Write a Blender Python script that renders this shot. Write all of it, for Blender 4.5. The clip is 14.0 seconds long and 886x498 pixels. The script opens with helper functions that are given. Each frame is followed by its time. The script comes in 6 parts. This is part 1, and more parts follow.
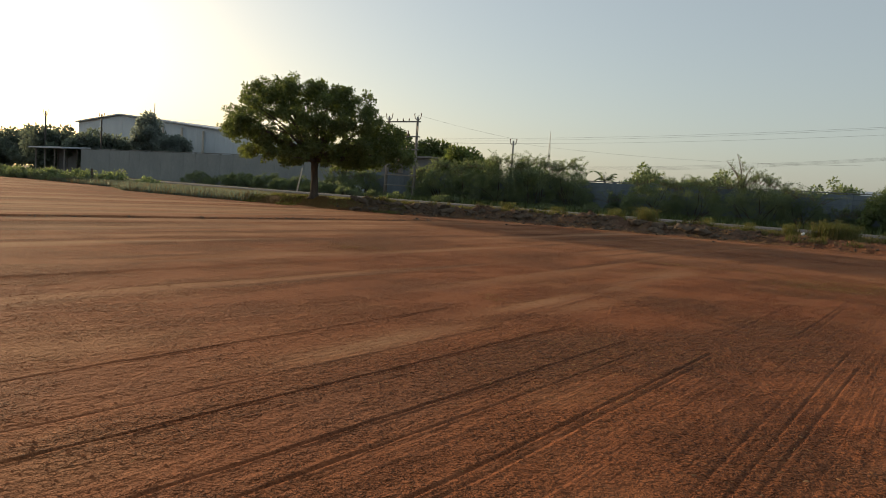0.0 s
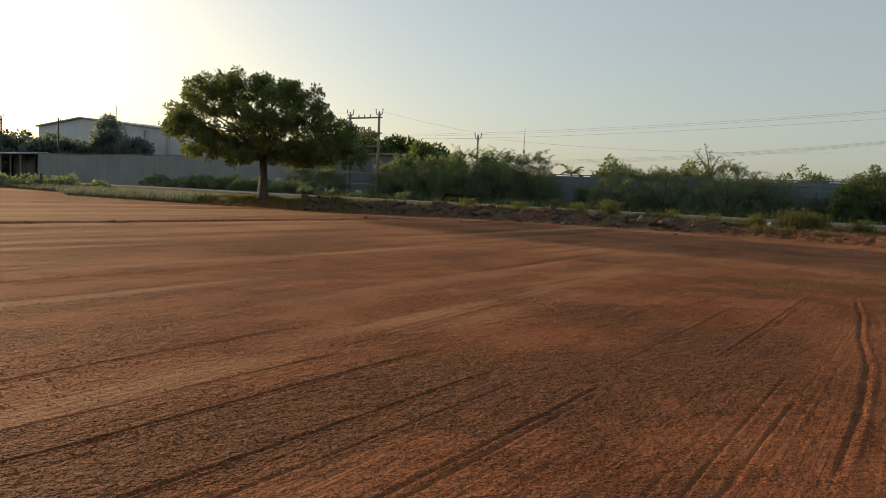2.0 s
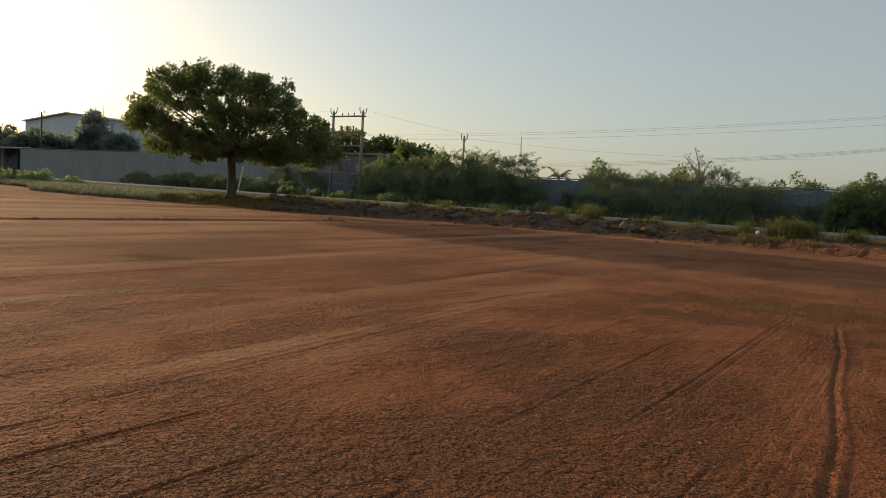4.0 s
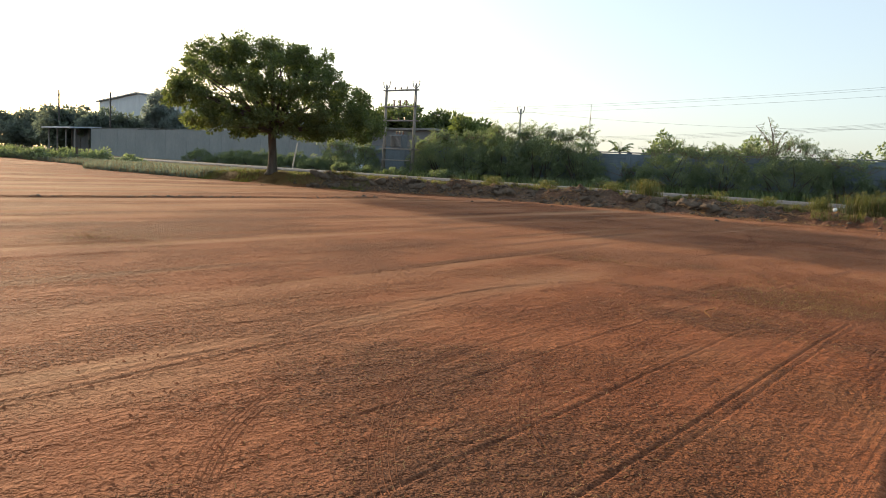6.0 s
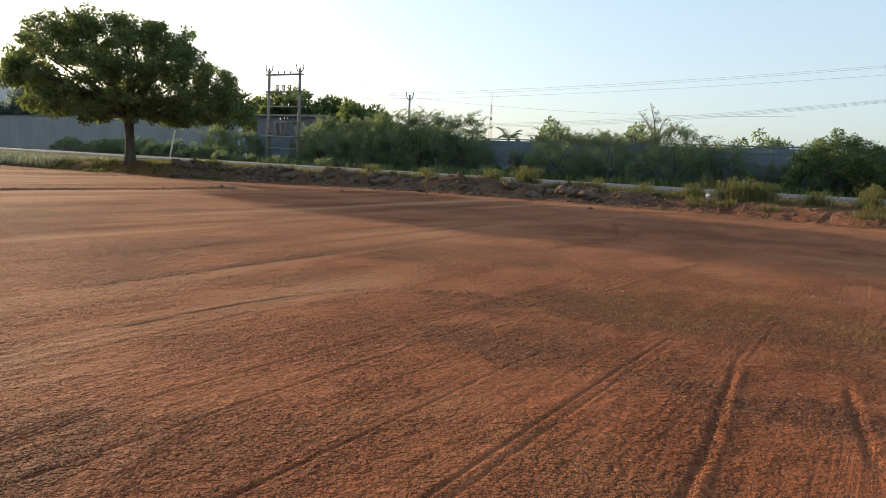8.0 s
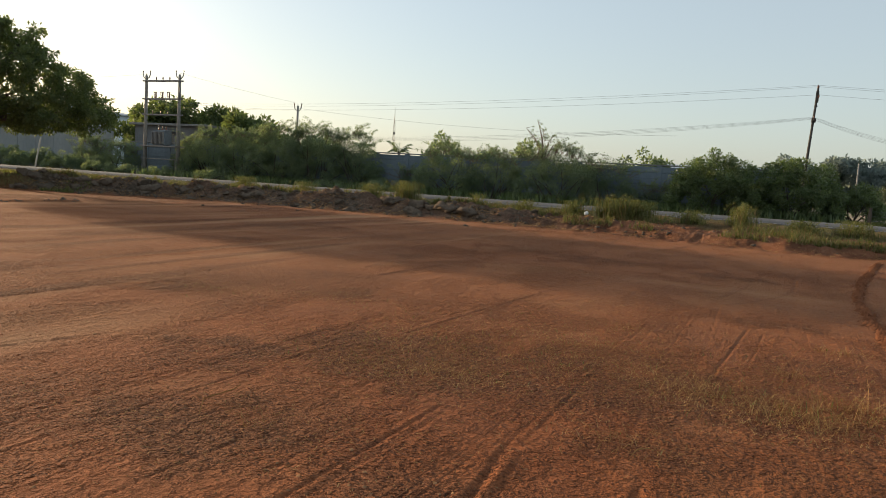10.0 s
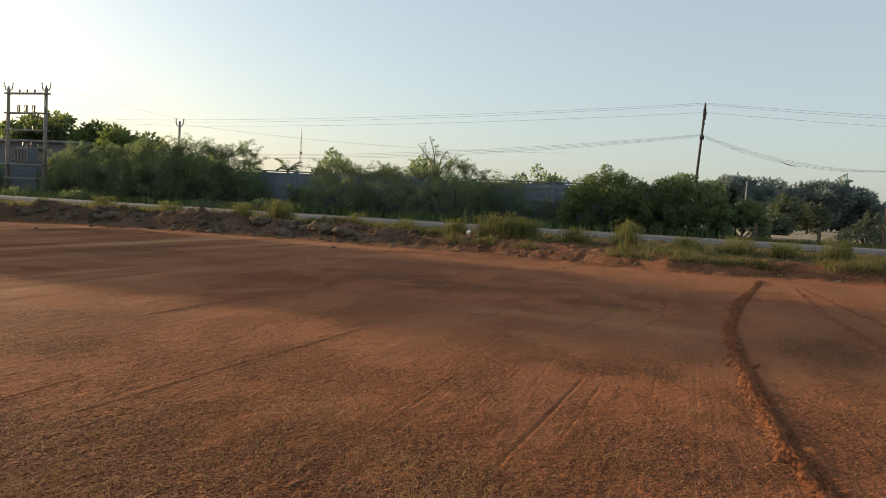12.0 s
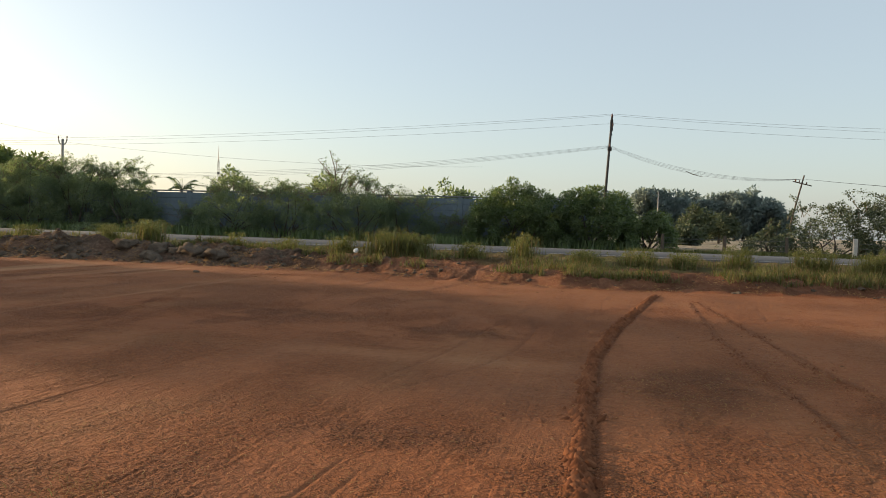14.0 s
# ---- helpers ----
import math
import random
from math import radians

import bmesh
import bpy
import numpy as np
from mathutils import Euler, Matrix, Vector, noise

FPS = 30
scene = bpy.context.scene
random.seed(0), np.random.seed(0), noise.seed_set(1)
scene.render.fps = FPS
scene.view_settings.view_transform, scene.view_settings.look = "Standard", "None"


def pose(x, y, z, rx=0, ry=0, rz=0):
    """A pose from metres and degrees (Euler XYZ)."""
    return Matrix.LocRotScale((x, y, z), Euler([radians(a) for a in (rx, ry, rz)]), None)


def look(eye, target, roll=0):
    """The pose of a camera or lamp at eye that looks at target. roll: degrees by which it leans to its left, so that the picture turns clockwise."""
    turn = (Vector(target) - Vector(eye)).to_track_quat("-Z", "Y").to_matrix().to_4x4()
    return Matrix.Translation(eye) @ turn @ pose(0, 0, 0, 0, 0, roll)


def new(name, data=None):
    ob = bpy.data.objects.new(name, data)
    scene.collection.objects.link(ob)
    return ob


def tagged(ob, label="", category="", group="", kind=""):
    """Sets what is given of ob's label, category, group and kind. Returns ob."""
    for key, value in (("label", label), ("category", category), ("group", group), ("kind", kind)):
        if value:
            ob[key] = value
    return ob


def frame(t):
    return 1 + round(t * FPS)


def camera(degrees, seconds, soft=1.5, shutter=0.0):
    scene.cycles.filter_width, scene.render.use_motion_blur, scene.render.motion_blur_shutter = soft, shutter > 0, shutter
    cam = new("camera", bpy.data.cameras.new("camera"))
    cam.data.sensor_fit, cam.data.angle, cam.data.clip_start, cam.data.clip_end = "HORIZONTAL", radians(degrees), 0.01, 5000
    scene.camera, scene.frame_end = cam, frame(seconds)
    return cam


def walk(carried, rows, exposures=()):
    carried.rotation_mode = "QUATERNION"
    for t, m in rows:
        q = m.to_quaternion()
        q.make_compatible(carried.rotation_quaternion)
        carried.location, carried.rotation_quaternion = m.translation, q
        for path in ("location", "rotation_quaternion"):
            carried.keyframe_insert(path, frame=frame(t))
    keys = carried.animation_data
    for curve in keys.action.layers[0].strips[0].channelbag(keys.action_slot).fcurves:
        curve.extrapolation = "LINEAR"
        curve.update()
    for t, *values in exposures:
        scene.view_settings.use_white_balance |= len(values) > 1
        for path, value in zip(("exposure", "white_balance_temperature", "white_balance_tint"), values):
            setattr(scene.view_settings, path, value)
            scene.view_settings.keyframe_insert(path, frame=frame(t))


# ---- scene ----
cam = camera(62.5, 14.0, 0.9)
PATH = [
    (0, (-0.834, 1.789, 1.532), (-1.977, 3.423, 1.378), 3.8),
    (0.5, (-0.831, 2.355, 1.49), (-1.951, 4.001, 1.301), 2.8),
    (1, (-0.819, 3.017, 1.493), (-1.935, 4.665, 1.297), 2.2),
    (1.5, (-0.801, 3.663, 1.491), (-1.9, 5.325, 1.318), 2.5),
    (2, (-0.773, 4.339, 1.5), (-1.873, 6.002, 1.344), 2.5),
    (2.5, (-0.741, 4.901, 1.498), (-1.832, 6.571, 1.348), 3.2),
    (2.7, (-0.718, 5.137, 1.542), (-1.796, 6.814, 1.391), 3.4),
    (4.8, (-0.797, 7.996, 1.489), (-1.952, 9.623, 1.345), 3.5),
    (5, (-0.789, 8.256, 1.491), (-1.98, 9.855, 1.335), 3.6),
    (5.5, (-0.845, 8.853, 1.464), (-2.081, 10.413, 1.264), 3.6),
    (6, (-0.871, 9.497, 1.49), (-2.116, 11.047, 1.269), 3.1),
    (6.5, (-0.928, 10.066, 1.481), (-2.151, 11.633, 1.251), 2.9),
    (7, (-0.887, 10.724, 1.495), (-2.053, 12.33, 1.251), 2.9),
    (7.5, (-0.829, 11.348, 1.471), (-1.915, 13.01, 1.23), 3.2),
    (8, (-0.714, 12.023, 1.496), (-1.753, 13.714, 1.258), 2.8),
    (8.2, (-0.678, 12.208, 1.51), (-1.707, 13.907, 1.277), 2.8),
    (10.3, (-0.308, 14.516, 1.552), (-1.093, 16.346, 1.367), 3.5),
    (10.5, (-0.285, 14.801, 1.508), (-1.048, 16.64, 1.32), 3.4),
    (11, (-0.136, 15.418, 1.543), (-0.821, 17.29, 1.371), 3.1),
    (11.5, (0.038, 16.021, 1.539), (-0.594, 17.914, 1.411), 3.2),
    (12, (0.224, 16.654, 1.555), (-0.384, 18.556, 1.438), 3.1),
    (12.5, (0.431, 17.163, 1.544), (-0.127, 19.08, 1.418), 3.3),
    (13, (0.612, 17.848, 1.542), (0.1, 19.778, 1.42), 2.9),
    (13.5, (0.845, 18.406, 1.544), (0.371, 20.346, 1.448), 2.5),
    (14, (1.075, 19.053, 1.54), (0.65, 21.007, 1.48), 1.8),
]
EXPOSURES = [
    (0, 0.95, 7100, 10), (0.5, 1.16, 7000, 10), (1, 1.60, 7000, 10), (1.5, 1.26, 7100, 10), (2, 0.96, 7200, 10), (2.5, 1.01, 7200, 10), (5, 0.80, 7200, 10), (5.5, 1.21, 7000, 10), (6, 1.78, 6600, 10),
    (7, 1.70, 6500, 10), (7.5, 1.80, 5750, 10), (8, 1.62, 6200, 10), (10.5, 1.38, 6900, 10), (11, 1.57, 6750, 10), (12, 1.36, 6900, 10), (14, 1.48, 6850, 10),
]
walk(cam, [(t, look(eye, target, roll)) for t, eye, target, roll in PATH], EXPOSURES)

# ---------------------------------------------------------------- light
SUN_EL, SUN_AZ = 10.3, -79.2          # degrees; azimuth clockwise from +y
world = bpy.data.worlds.new("world")
scene.world = world
world.use_nodes = True
wn = world.node_tree
sky = wn.nodes.new("ShaderNodeTexSky")
sky.sky_type, sky.sun_disc = "NISHITA", False
sky.sun_elevation, sky.sun_rotation = radians(SUN_EL), radians(SUN_AZ)
sky.air_density, sky.dust_density, sky.ozone_density = 1.0, 2.0, 1.9
wn.links.new(sky.outputs[0], wn.nodes["Background"].inputs[0])
wn.nodes["Background"].inputs[1].default_value = 0.048
# thin morning haze over the whole sky
haze = wn.nodes.new("ShaderNodeBackground")
haze.inputs[0].default_value, haze.inputs[1].default_value = (0.122, 0.137, 0.148, 1), 1.0
both = wn.nodes.new("ShaderNodeAddShader")
wn.links.new(wn.nodes["Background"].outputs[0], both.inputs[0])
wn.links.new(haze.outputs[0], both.inputs[1])
wn.links.new(both.outputs[0], wn.nodes["World Output"].inputs[0])
sun_data = bpy.data.lights.new("sun", "SUN")
sun_data.energy, sun_data.angle, sun_data.color = 2.35, radians(1.6), (1.0, 0.76, 0.50)
sun = new("sun", sun_data)
_a, _e = radians(SUN_AZ), radians(SUN_EL)
SUN_DIR = Vector((math.sin(_a) * math.cos(_e), math.cos(_a) * math.cos(_e), math.sin(_e)))
sun.matrix_world = look(SUN_DIR * 100, (0, 0, 0))


# ---------------------------------------------------------------- materials
def mat(name, rough=0.9, metal=0.0, spec=0.3):
    m = bpy.data.materials.new(name)
    m.use_nodes = True
    b = m.node_tree.nodes["Principled BSDF"]
    b.inputs["Roughness"].default_value = rough
    b.inputs["Metallic"].default_value = metal
    b.inputs["Specular IOR Level"].default_value = spec
    return m, m.node_tree, b


def node(nt, kind, **values):
    n = nt.nodes.new(kind)
    for k, v in values.items():
        n.inputs[k].default_value = v
    return n


def coords(nt, scale=(1, 1, 1), world_space=True):
    if world_space:
        src = nt.nodes.new("ShaderNodeNewGeometry").outputs["Position"]
    else:
        src = nt.nodes.new("ShaderNodeTexCoord").outputs["Object"]
    mp = nt.nodes.new("ShaderNodeMapping")
    mp.inputs["Scale"].default_value = scale
    nt.links.new(src, mp.inputs["Vector"])
    return mp.outputs[0]


def noise_of(nt, vec, scale, detail=4.0, rough=0.55):
    n = node(nt, "ShaderNodeTexNoise", Scale=scale, Detail=detail, Roughness=rough)
    nt.links.new(vec, n.inputs["Vector"])
    return n.outputs["Fac"]


def ramp_of(nt, fac, stops):
    r = nt.nodes.new("ShaderNodeValToRGB")
    els = r.color_ramp.elements
    while len(els) < len(stops):
        els.new(0.5)
    for el, (p, c) in zip(els, stops):
        el.position = p
        el.color = (*c, 1) if len(c) == 3 else c
    nt.links.new(fac, r.inputs[0])
    return r.outputs[0]


def mix_of(nt, fac, a, b, mode="MIX"):
    n = nt.nodes.new("ShaderNodeMix")
    n.data_type, n.blend_type = "RGBA", mode
    for sock, v in ((n.inputs["Factor"], fac), (n.inputs["A"], a), (n.inputs["B"], b)):
        if isinstance(v, (int, float)):
            sock.default_value = v
        elif isinstance(v, tuple):
            sock.default_value = (*v, 1)
        else:
            nt.links.new(v, sock)
    return n.outputs["Result"]


def bump_of(nt, bsdf, height, strength, distance):
    b = node(nt, "ShaderNodeBump", Strength=strength, Distance=distance)
    nt.links.new(height, b.inputs["Height"])
    nt.links.new(b.outputs[0], bsdf.inputs["Normal"])


def attr_of(nt, name):
    a = nt.nodes.new("ShaderNodeAttribute")
    a.attribute_name = name
    return a.outputs["Fac"]


def simple_mat(name, dark, light, scale=3.0, rough=0.85, metal=0.0, bump=0.3, dist=0.01, stretch=(1, 1, 1), spec=0.3):
    m, nt, b = mat(name, rough, metal, spec)
    v = coords(nt, stretch)
    f1, f2 = noise_of(nt, v, scale, 5), noise_of(nt, v, scale * 9, 3)
    c = ramp_of(nt, f1, [(0.3, dark), (0.7, light)])
    c2 = mix_of(nt, 0.35, c, ramp_of(nt, f2, [(0.35, dark), (0.65, light)]))
    nt.links.new(c2, b.inputs["Base Color"])
    bump_of(nt, b, f2, bump, dist)
    return m


def math_of(nt, op, a, b, c=None):
    n = nt.nodes.new("ShaderNodeMath")
    n.operation = op
    for sock, v in zip(n.inputs, (a, b, c)):
        if isinstance(v, (int, float)):
            sock.default_value = v
        elif v is not None:
            nt.links.new(v, sock)
    return n.outputs[0]


def level_of(nt, fac, low, high):
    """A smooth step of a value from 0 at low to 1 at high."""
    n = node(nt, "ShaderNodeMapRange")
    n.interpolation_type = "SMOOTHSTEP"
    n.inputs["From Min"].default_value, n.inputs["From Max"].default_value = low, high
    nt.links.new(fac, n.inputs["Value"])
    return n.outputs[0]


def earth_mat():
    m, nt, b = mat("earth", 0.95, 0, 0.12)
    v = coords(nt)
    big = noise_of(nt, v, 0.16, 4)
    mid = noise_of(nt, v, 0.9, 5)
    fine = noise_of(nt, v, 9.0, 5, 0.65)
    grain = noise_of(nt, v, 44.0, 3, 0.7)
    red = ramp_of(nt, big, [(0.3, (0.196, 0.061, 0.024)), (0.5, (0.231, 0.074, 0.028)), (0.72, (0.273, 0.094, 0.037))])
    c = mix_of(nt, 0.45, red, ramp_of(nt, mid, [(0.3, (0.182, 0.057, 0.024)), (0.55, (0.241, 0.081, 0.031)), (0.75, (0.301, 0.122, 0.054))]))
    c = mix_of(nt, 0.25, c, ramp_of(nt, fine, [(0.34, (0.140, 0.049, 0.023)), (0.52, (0.241, 0.081, 0.031)), (0.7, (0.329, 0.142, 0.069))]))
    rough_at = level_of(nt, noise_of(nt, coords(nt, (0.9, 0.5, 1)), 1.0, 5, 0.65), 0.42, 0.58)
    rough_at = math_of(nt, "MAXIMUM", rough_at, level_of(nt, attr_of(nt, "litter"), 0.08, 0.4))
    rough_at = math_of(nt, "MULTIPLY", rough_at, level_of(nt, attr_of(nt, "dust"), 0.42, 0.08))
    cloddy = math_of(nt, "MULTIPLY_ADD", rough_at, 0.95, 0.28)
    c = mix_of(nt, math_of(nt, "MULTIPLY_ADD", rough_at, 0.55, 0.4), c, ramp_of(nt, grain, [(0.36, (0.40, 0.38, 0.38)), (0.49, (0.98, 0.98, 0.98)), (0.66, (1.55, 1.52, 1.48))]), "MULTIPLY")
    # drier, greyer and damper, redder patches drawn out along the way of driving
    patch = noise_of(nt, coords(nt, (0.55, 0.3, 1)), 1.0, 4, 0.6)
    c = mix_of(nt, ramp_of(nt, patch, [(0.52, (0, 0, 0)), (0.68, (0.45, 0.45, 0.45))]), c, mix_of(nt, fine, (0.150, 0.058, 0.030), (0.210, 0.083, 0.044)))
    c = mix_of(nt, ramp_of(nt, patch, [(0.32, (0.45, 0.45, 0.45)), (0.47, (0, 0, 0))]), c, mix_of(nt, fine, (0.210, 0.089, 0.038), (0.308, 0.142, 0.065)))
    dust = mix_of(nt, 0.5, (0.364, 0.185, 0.092), ramp_of(nt, fine, [(0.3, (0.252, 0.119, 0.056)), (0.7, (0.392, 0.211, 0.112))]))
    c = mix_of(nt, attr_of(nt, "dust"), c, dust)
    litter = ramp_of(nt, grain, [(0.36, (0.070, 0.030, 0.017)), (0.52, (0.150, 0.063, 0.032)), (0.70, (0.294, 0.155, 0.083))])
    c = mix_of(nt, attr_of(nt, "litter"), c, litter)
    soil = ramp_of(nt, fine, [(0.3, (0.056, 0.043, 0.033)), (0.55, (0.128, 0.098, 0.072)), (0.75, (0.235, 0.182, 0.132))])
    c = mix_of(nt, attr_of(nt, "soil"), c, soil)
    c = mix_of(nt, attr_of(nt, "stubble"), c, mix_of(nt, mid, (0.30, 0.25, 0.17), (0.46, 0.40, 0.29)))
    green = mix_of(nt, mid, (0.060, 0.062, 0.020), (0.135, 0.120, 0.045))
    c = mix_of(nt, attr_of(nt, "verge"), c, green)
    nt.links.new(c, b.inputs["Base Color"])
    # relief in metres: clods, crumbs, drag lines and tread ribs over smoother, packed ground
    clods = level_of(nt, noise_of(nt, coords(nt, (13, 16, 14)), 1.0, 3, 0.6), 0.46, 0.62)
    bits = level_of(nt, noise_of(nt, coords(nt, (31, 37, 33)), 1.0, 2.5, 0.6), 0.44, 0.62)
    crumb = level_of(nt, noise_of(nt, v, 70.0, 2, 0.6), 0.42, 0.66)
    h = math_of(nt, "MULTIPLY", clods, 0.026)
    h = math_of(nt, "MULTIPLY_ADD", bits, 0.011, h)
    h = math_of(nt, "MULTIPLY_ADD", crumb, 0.0045, h)
    h = math_of(nt, "MULTIPLY", h, cloddy)
    # turned-up clumps a hand wide, in patches
    clumps = level_of(nt, noise_of(nt, coords(nt, (6.0, 5.0, 6)), 1.0, 4, 0.65), 0.47, 0.60)
    turned = math_of(nt, "MULTIPLY_ADD", attr_of(nt, "litter"), 1.0, math_of(nt, "MULTIPLY_ADD", rough_at, 0.85, 0.1))
    h = math_of(nt, "MULTIPLY_ADD", math_of(nt, "MULTIPLY", clumps, turned), 0.034, h)
    lines = noise_of(nt, coords(nt, (24, 0.45, 24)), 1.0, 3, 0.6)
    lined = level_of(nt, noise_of(nt, coords(nt, (0.9, 0.25, 1)), 1.0, 3, 0.6), 0.42, 0.60)
    h = math_of(nt, "MULTIPLY_ADD", math_of(nt, "MULTIPLY", lines, lined), 0.020, h)
    ribs = level_of(nt, noise_of(nt, coords(nt, (5, 17, 5)), 1.0, 2, 0.5), 0.42, 0.60)
    h = math_of(nt, "MULTIPLY_ADD", math_of(nt, "MULTIPLY", ribs, attr_of(nt, "tread")), 0.022, h)
    h = math_of(nt, "MULTIPLY_ADD", fine, 0.012, h)
    bump_of(nt, b, h, 1.0, 1.0)
    return m


def leaf_mat(name, dark, mid, light, trans=0.35, rough=0.55, spec=0.3, through_leaf=(1.25, 1.3, 0.6)):
    m, nt, b = mat(name, rough, 0, spec)
    geo = nt.nodes.new("ShaderNodeNewGeometry")
    c = ramp_of(nt, geo.outputs["Random Per Island"], [(0.0, dark), (0.5, mid), (1.0, light)])
    c = mix_of(nt, 0.4, c, ramp_of(nt, noise_of(nt, coords(nt), 0.8, 3), [(0.35, dark), (0.65, light)]))
    nt.links.new(c, b.inputs["Base Color"])
    t = nt.nodes.new("ShaderNodeBsdfTranslucent")
    nt.links.new(mix_of(nt, 1.0, c, through_leaf, "MULTIPLY"), t.inputs["Color"])
    mixer = node(nt, "ShaderNodeMixShader", Fac=trans)
    nt.links.new(b.outputs[0], mixer.inputs[1])
    nt.links.new(t.outputs[0], mixer.inputs[2])
    nt.links.new(mixer.outputs[0], nt.nodes["Material Output"].inputs["Surface"])
    return m


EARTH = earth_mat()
RUTCLOD = leaf_mat("rut_clod", (0.120, 0.044, 0.021), (0.190, 0.070, 0.032), (0.270, 0.112, 0.056), 0.0, 0.95, 0.05)
CLOD = simple_mat("clod_soil", (0.064, 0.050, 0.039), (0.185, 0.142, 0.106), 4, 0.95, bump=0.8, dist=0.03, spec=0.0)
CRUMB = leaf_mat("crumb", (0.155, 0.054, 0.025), (0.235, 0.083, 0.036), (0.34, 0.145, 0.072), 0.0, 0.95, 0.05)
DEBRISMAT = leaf_mat("debris", (0.09, 0.040, 0.022), (0.16, 0.072, 0.038), (0.32, 0.18, 0.096), 0.0, 0.95, 0.0)
STRAW = leaf_mat("straw", (0.14, 0.066, 0.026), (0.30, 0.164, 0.068), (0.48, 0.300, 0.140), 0.15, 0.9, 0.0, (1.0, 0.95, 0.8))
ASPHALT = simple_mat("asphalt", (0.085, 0.083, 0.085), (0.135, 0.132, 0.13), 0.7, 0.8, bump=0.25, dist=0.01)
ROADPAINT = simple_mat("road_paint", (0.42, 0.40, 0.36), (0.62, 0.60, 0.55), 2.5, 0.7)
# tree and thorn leaves raised above real foliage to make up for haze
LEAF_TREE = leaf_mat("leaf_tree", (0.0694, 0.0952, 0.0493), (0.112, 0.1456, 0.0717), (0.168, 0.2016, 0.0986), 0.55)
LEAF_THORN = leaf_mat("leaf_thorn", (0.1064, 0.1468, 0.1176), (0.168, 0.2156, 0.159), (0.2408, 0.2818, 0.196), 0.56)
LEAF_ROUND = leaf_mat("leaf_round", (0.0633, 0.0943, 0.0483), (0.1035, 0.1472, 0.069), (0.1955, 0.2415, 0.1265), 0.45, 0.32)
# haze over the far trees is put into their pale, bluish leaf colours
LEAF_GROVE_HAZE = leaf_mat("leaf_grove_haze", (0.172, 0.208, 0.216), (0.190, 0.228, 0.232), (0.208, 0.246, 0.245), 0.7, through_leaf=(1.1, 1.15, 0.95))
LEAF_FAR_HAZE = leaf_mat("leaf_far_haze", (0.115, 0.145, 0.145), (0.145, 0.178, 0.168), (0.175, 0.205, 0.185), 0.68, through_leaf=(1.1, 1.15, 0.85))
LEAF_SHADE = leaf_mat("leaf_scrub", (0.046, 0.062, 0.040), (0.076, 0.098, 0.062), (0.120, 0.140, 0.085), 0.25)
GRASS = leaf_mat("grass_blade", (0.062, 0.076, 0.027), (0.118, 0.128, 0.046), (0.215, 0.202, 0.086), 0.4, 0.6)
DRYGRASS = leaf_mat("dry_grass", (0.15, 0.10, 0.050), (0.25, 0.175, 0.088), (0.38, 0.28, 0.15), 0.25, 0.9, 0.05, (1.0, 0.9, 0.7))
BARK = simple_mat("bark", (0.050, 0.042, 0.034), (0.13, 0.108, 0.085), 5, 0.95, bump=0.9, dist=0.03, stretch=(1, 1, 0.25))
TWIG = simple_mat("twig_bark", (0.10, 0.075, 0.055), (0.22, 0.17, 0.125), 6, 0.9)
# the blue cast of this cement is haze put into its colour
WALLMAT = simple_mat("cement_wall", (0.125, 0.160, 0.185), (0.185, 0.225, 0.255), 0.6, 0.92, bump=0.35, dist=0.01, stretch=(1, 1, 0.5))
COPING = simple_mat("cement_coping", (0.14, 0.14, 0.14), (0.25, 0.25, 0.24), 1.5, 0.9)
CONCRETE = simple_mat("pole_concrete", (0.20, 0.185, 0.17), (0.34, 0.32, 0.29), 2.5, 0.9)
STEEL = simple_mat("painted_steel", (0.16, 0.145, 0.135), (0.29, 0.27, 0.25), 4, 0.6, 0.3)
DARKPOLE = simple_mat("dark_pole", (0.035, 0.032, 0.03), (0.085, 0.078, 0.07), 3, 0.8)
WIRE = simple_mat("wire_metal", (0.10, 0.10, 0.10), (0.16, 0.16, 0.16), 3, 0.6, 0.4)
CERAMIC = simple_mat("insulator_glaze", (0.10, 0.045, 0.03), (0.17, 0.08, 0.05), 5, 0.25, spec=0.5)
SHEET = simple_mat("roof_sheet", (0.42, 0.49, 0.55), (0.53, 0.60, 0.65), 0.3, 0.55, 0.1, stretch=(3, 3, 0.3))
YARDWALL = simple_mat("yard_plaster", (0.19, 0.21, 0.215), (0.27, 0.29, 0.285), 0.5, 0.92, bump=0.3, stretch=(1, 1, 0.5))
SHEETROOF = simple_mat("roof_sheet_top", (0.30, 0.35, 0.40), (0.46, 0.50, 0.54), 0.3, 0.5, 0.2)
PLASTER = simple_mat("plaster", (0.12, 0.125, 0.13), (0.20, 0.205, 0.21), 0.8, 0.92)
GLASS = simple_mat("window_glass", (0.02, 0.025, 0.03), (0.05, 0.055, 0.06), 2, 0.12, spec=0.6)
WOODPOST = simple_mat("post_wood", (0.06, 0.045, 0.034), (0.15, 0.115, 0.085), 6, 0.95, stretch=(1, 1, 0.3))
STONEPOST = simple_mat("post_stone", (0.42, 0.38, 0.33), (0.62, 0.57, 0.50), 5, 0.9)
PLASTIC = simple_mat("white_litter", (0.62, 0.62, 0.60), (0.8, 0.8, 0.78), 5, 0.5)


# ---------------------------------------------------------------- helpers of shape
def smooth(e0, e1, v):
    t = np.clip((v - e0) / (e1 - e0), 0, 1)
    return t * t * (3 - 2 * t)


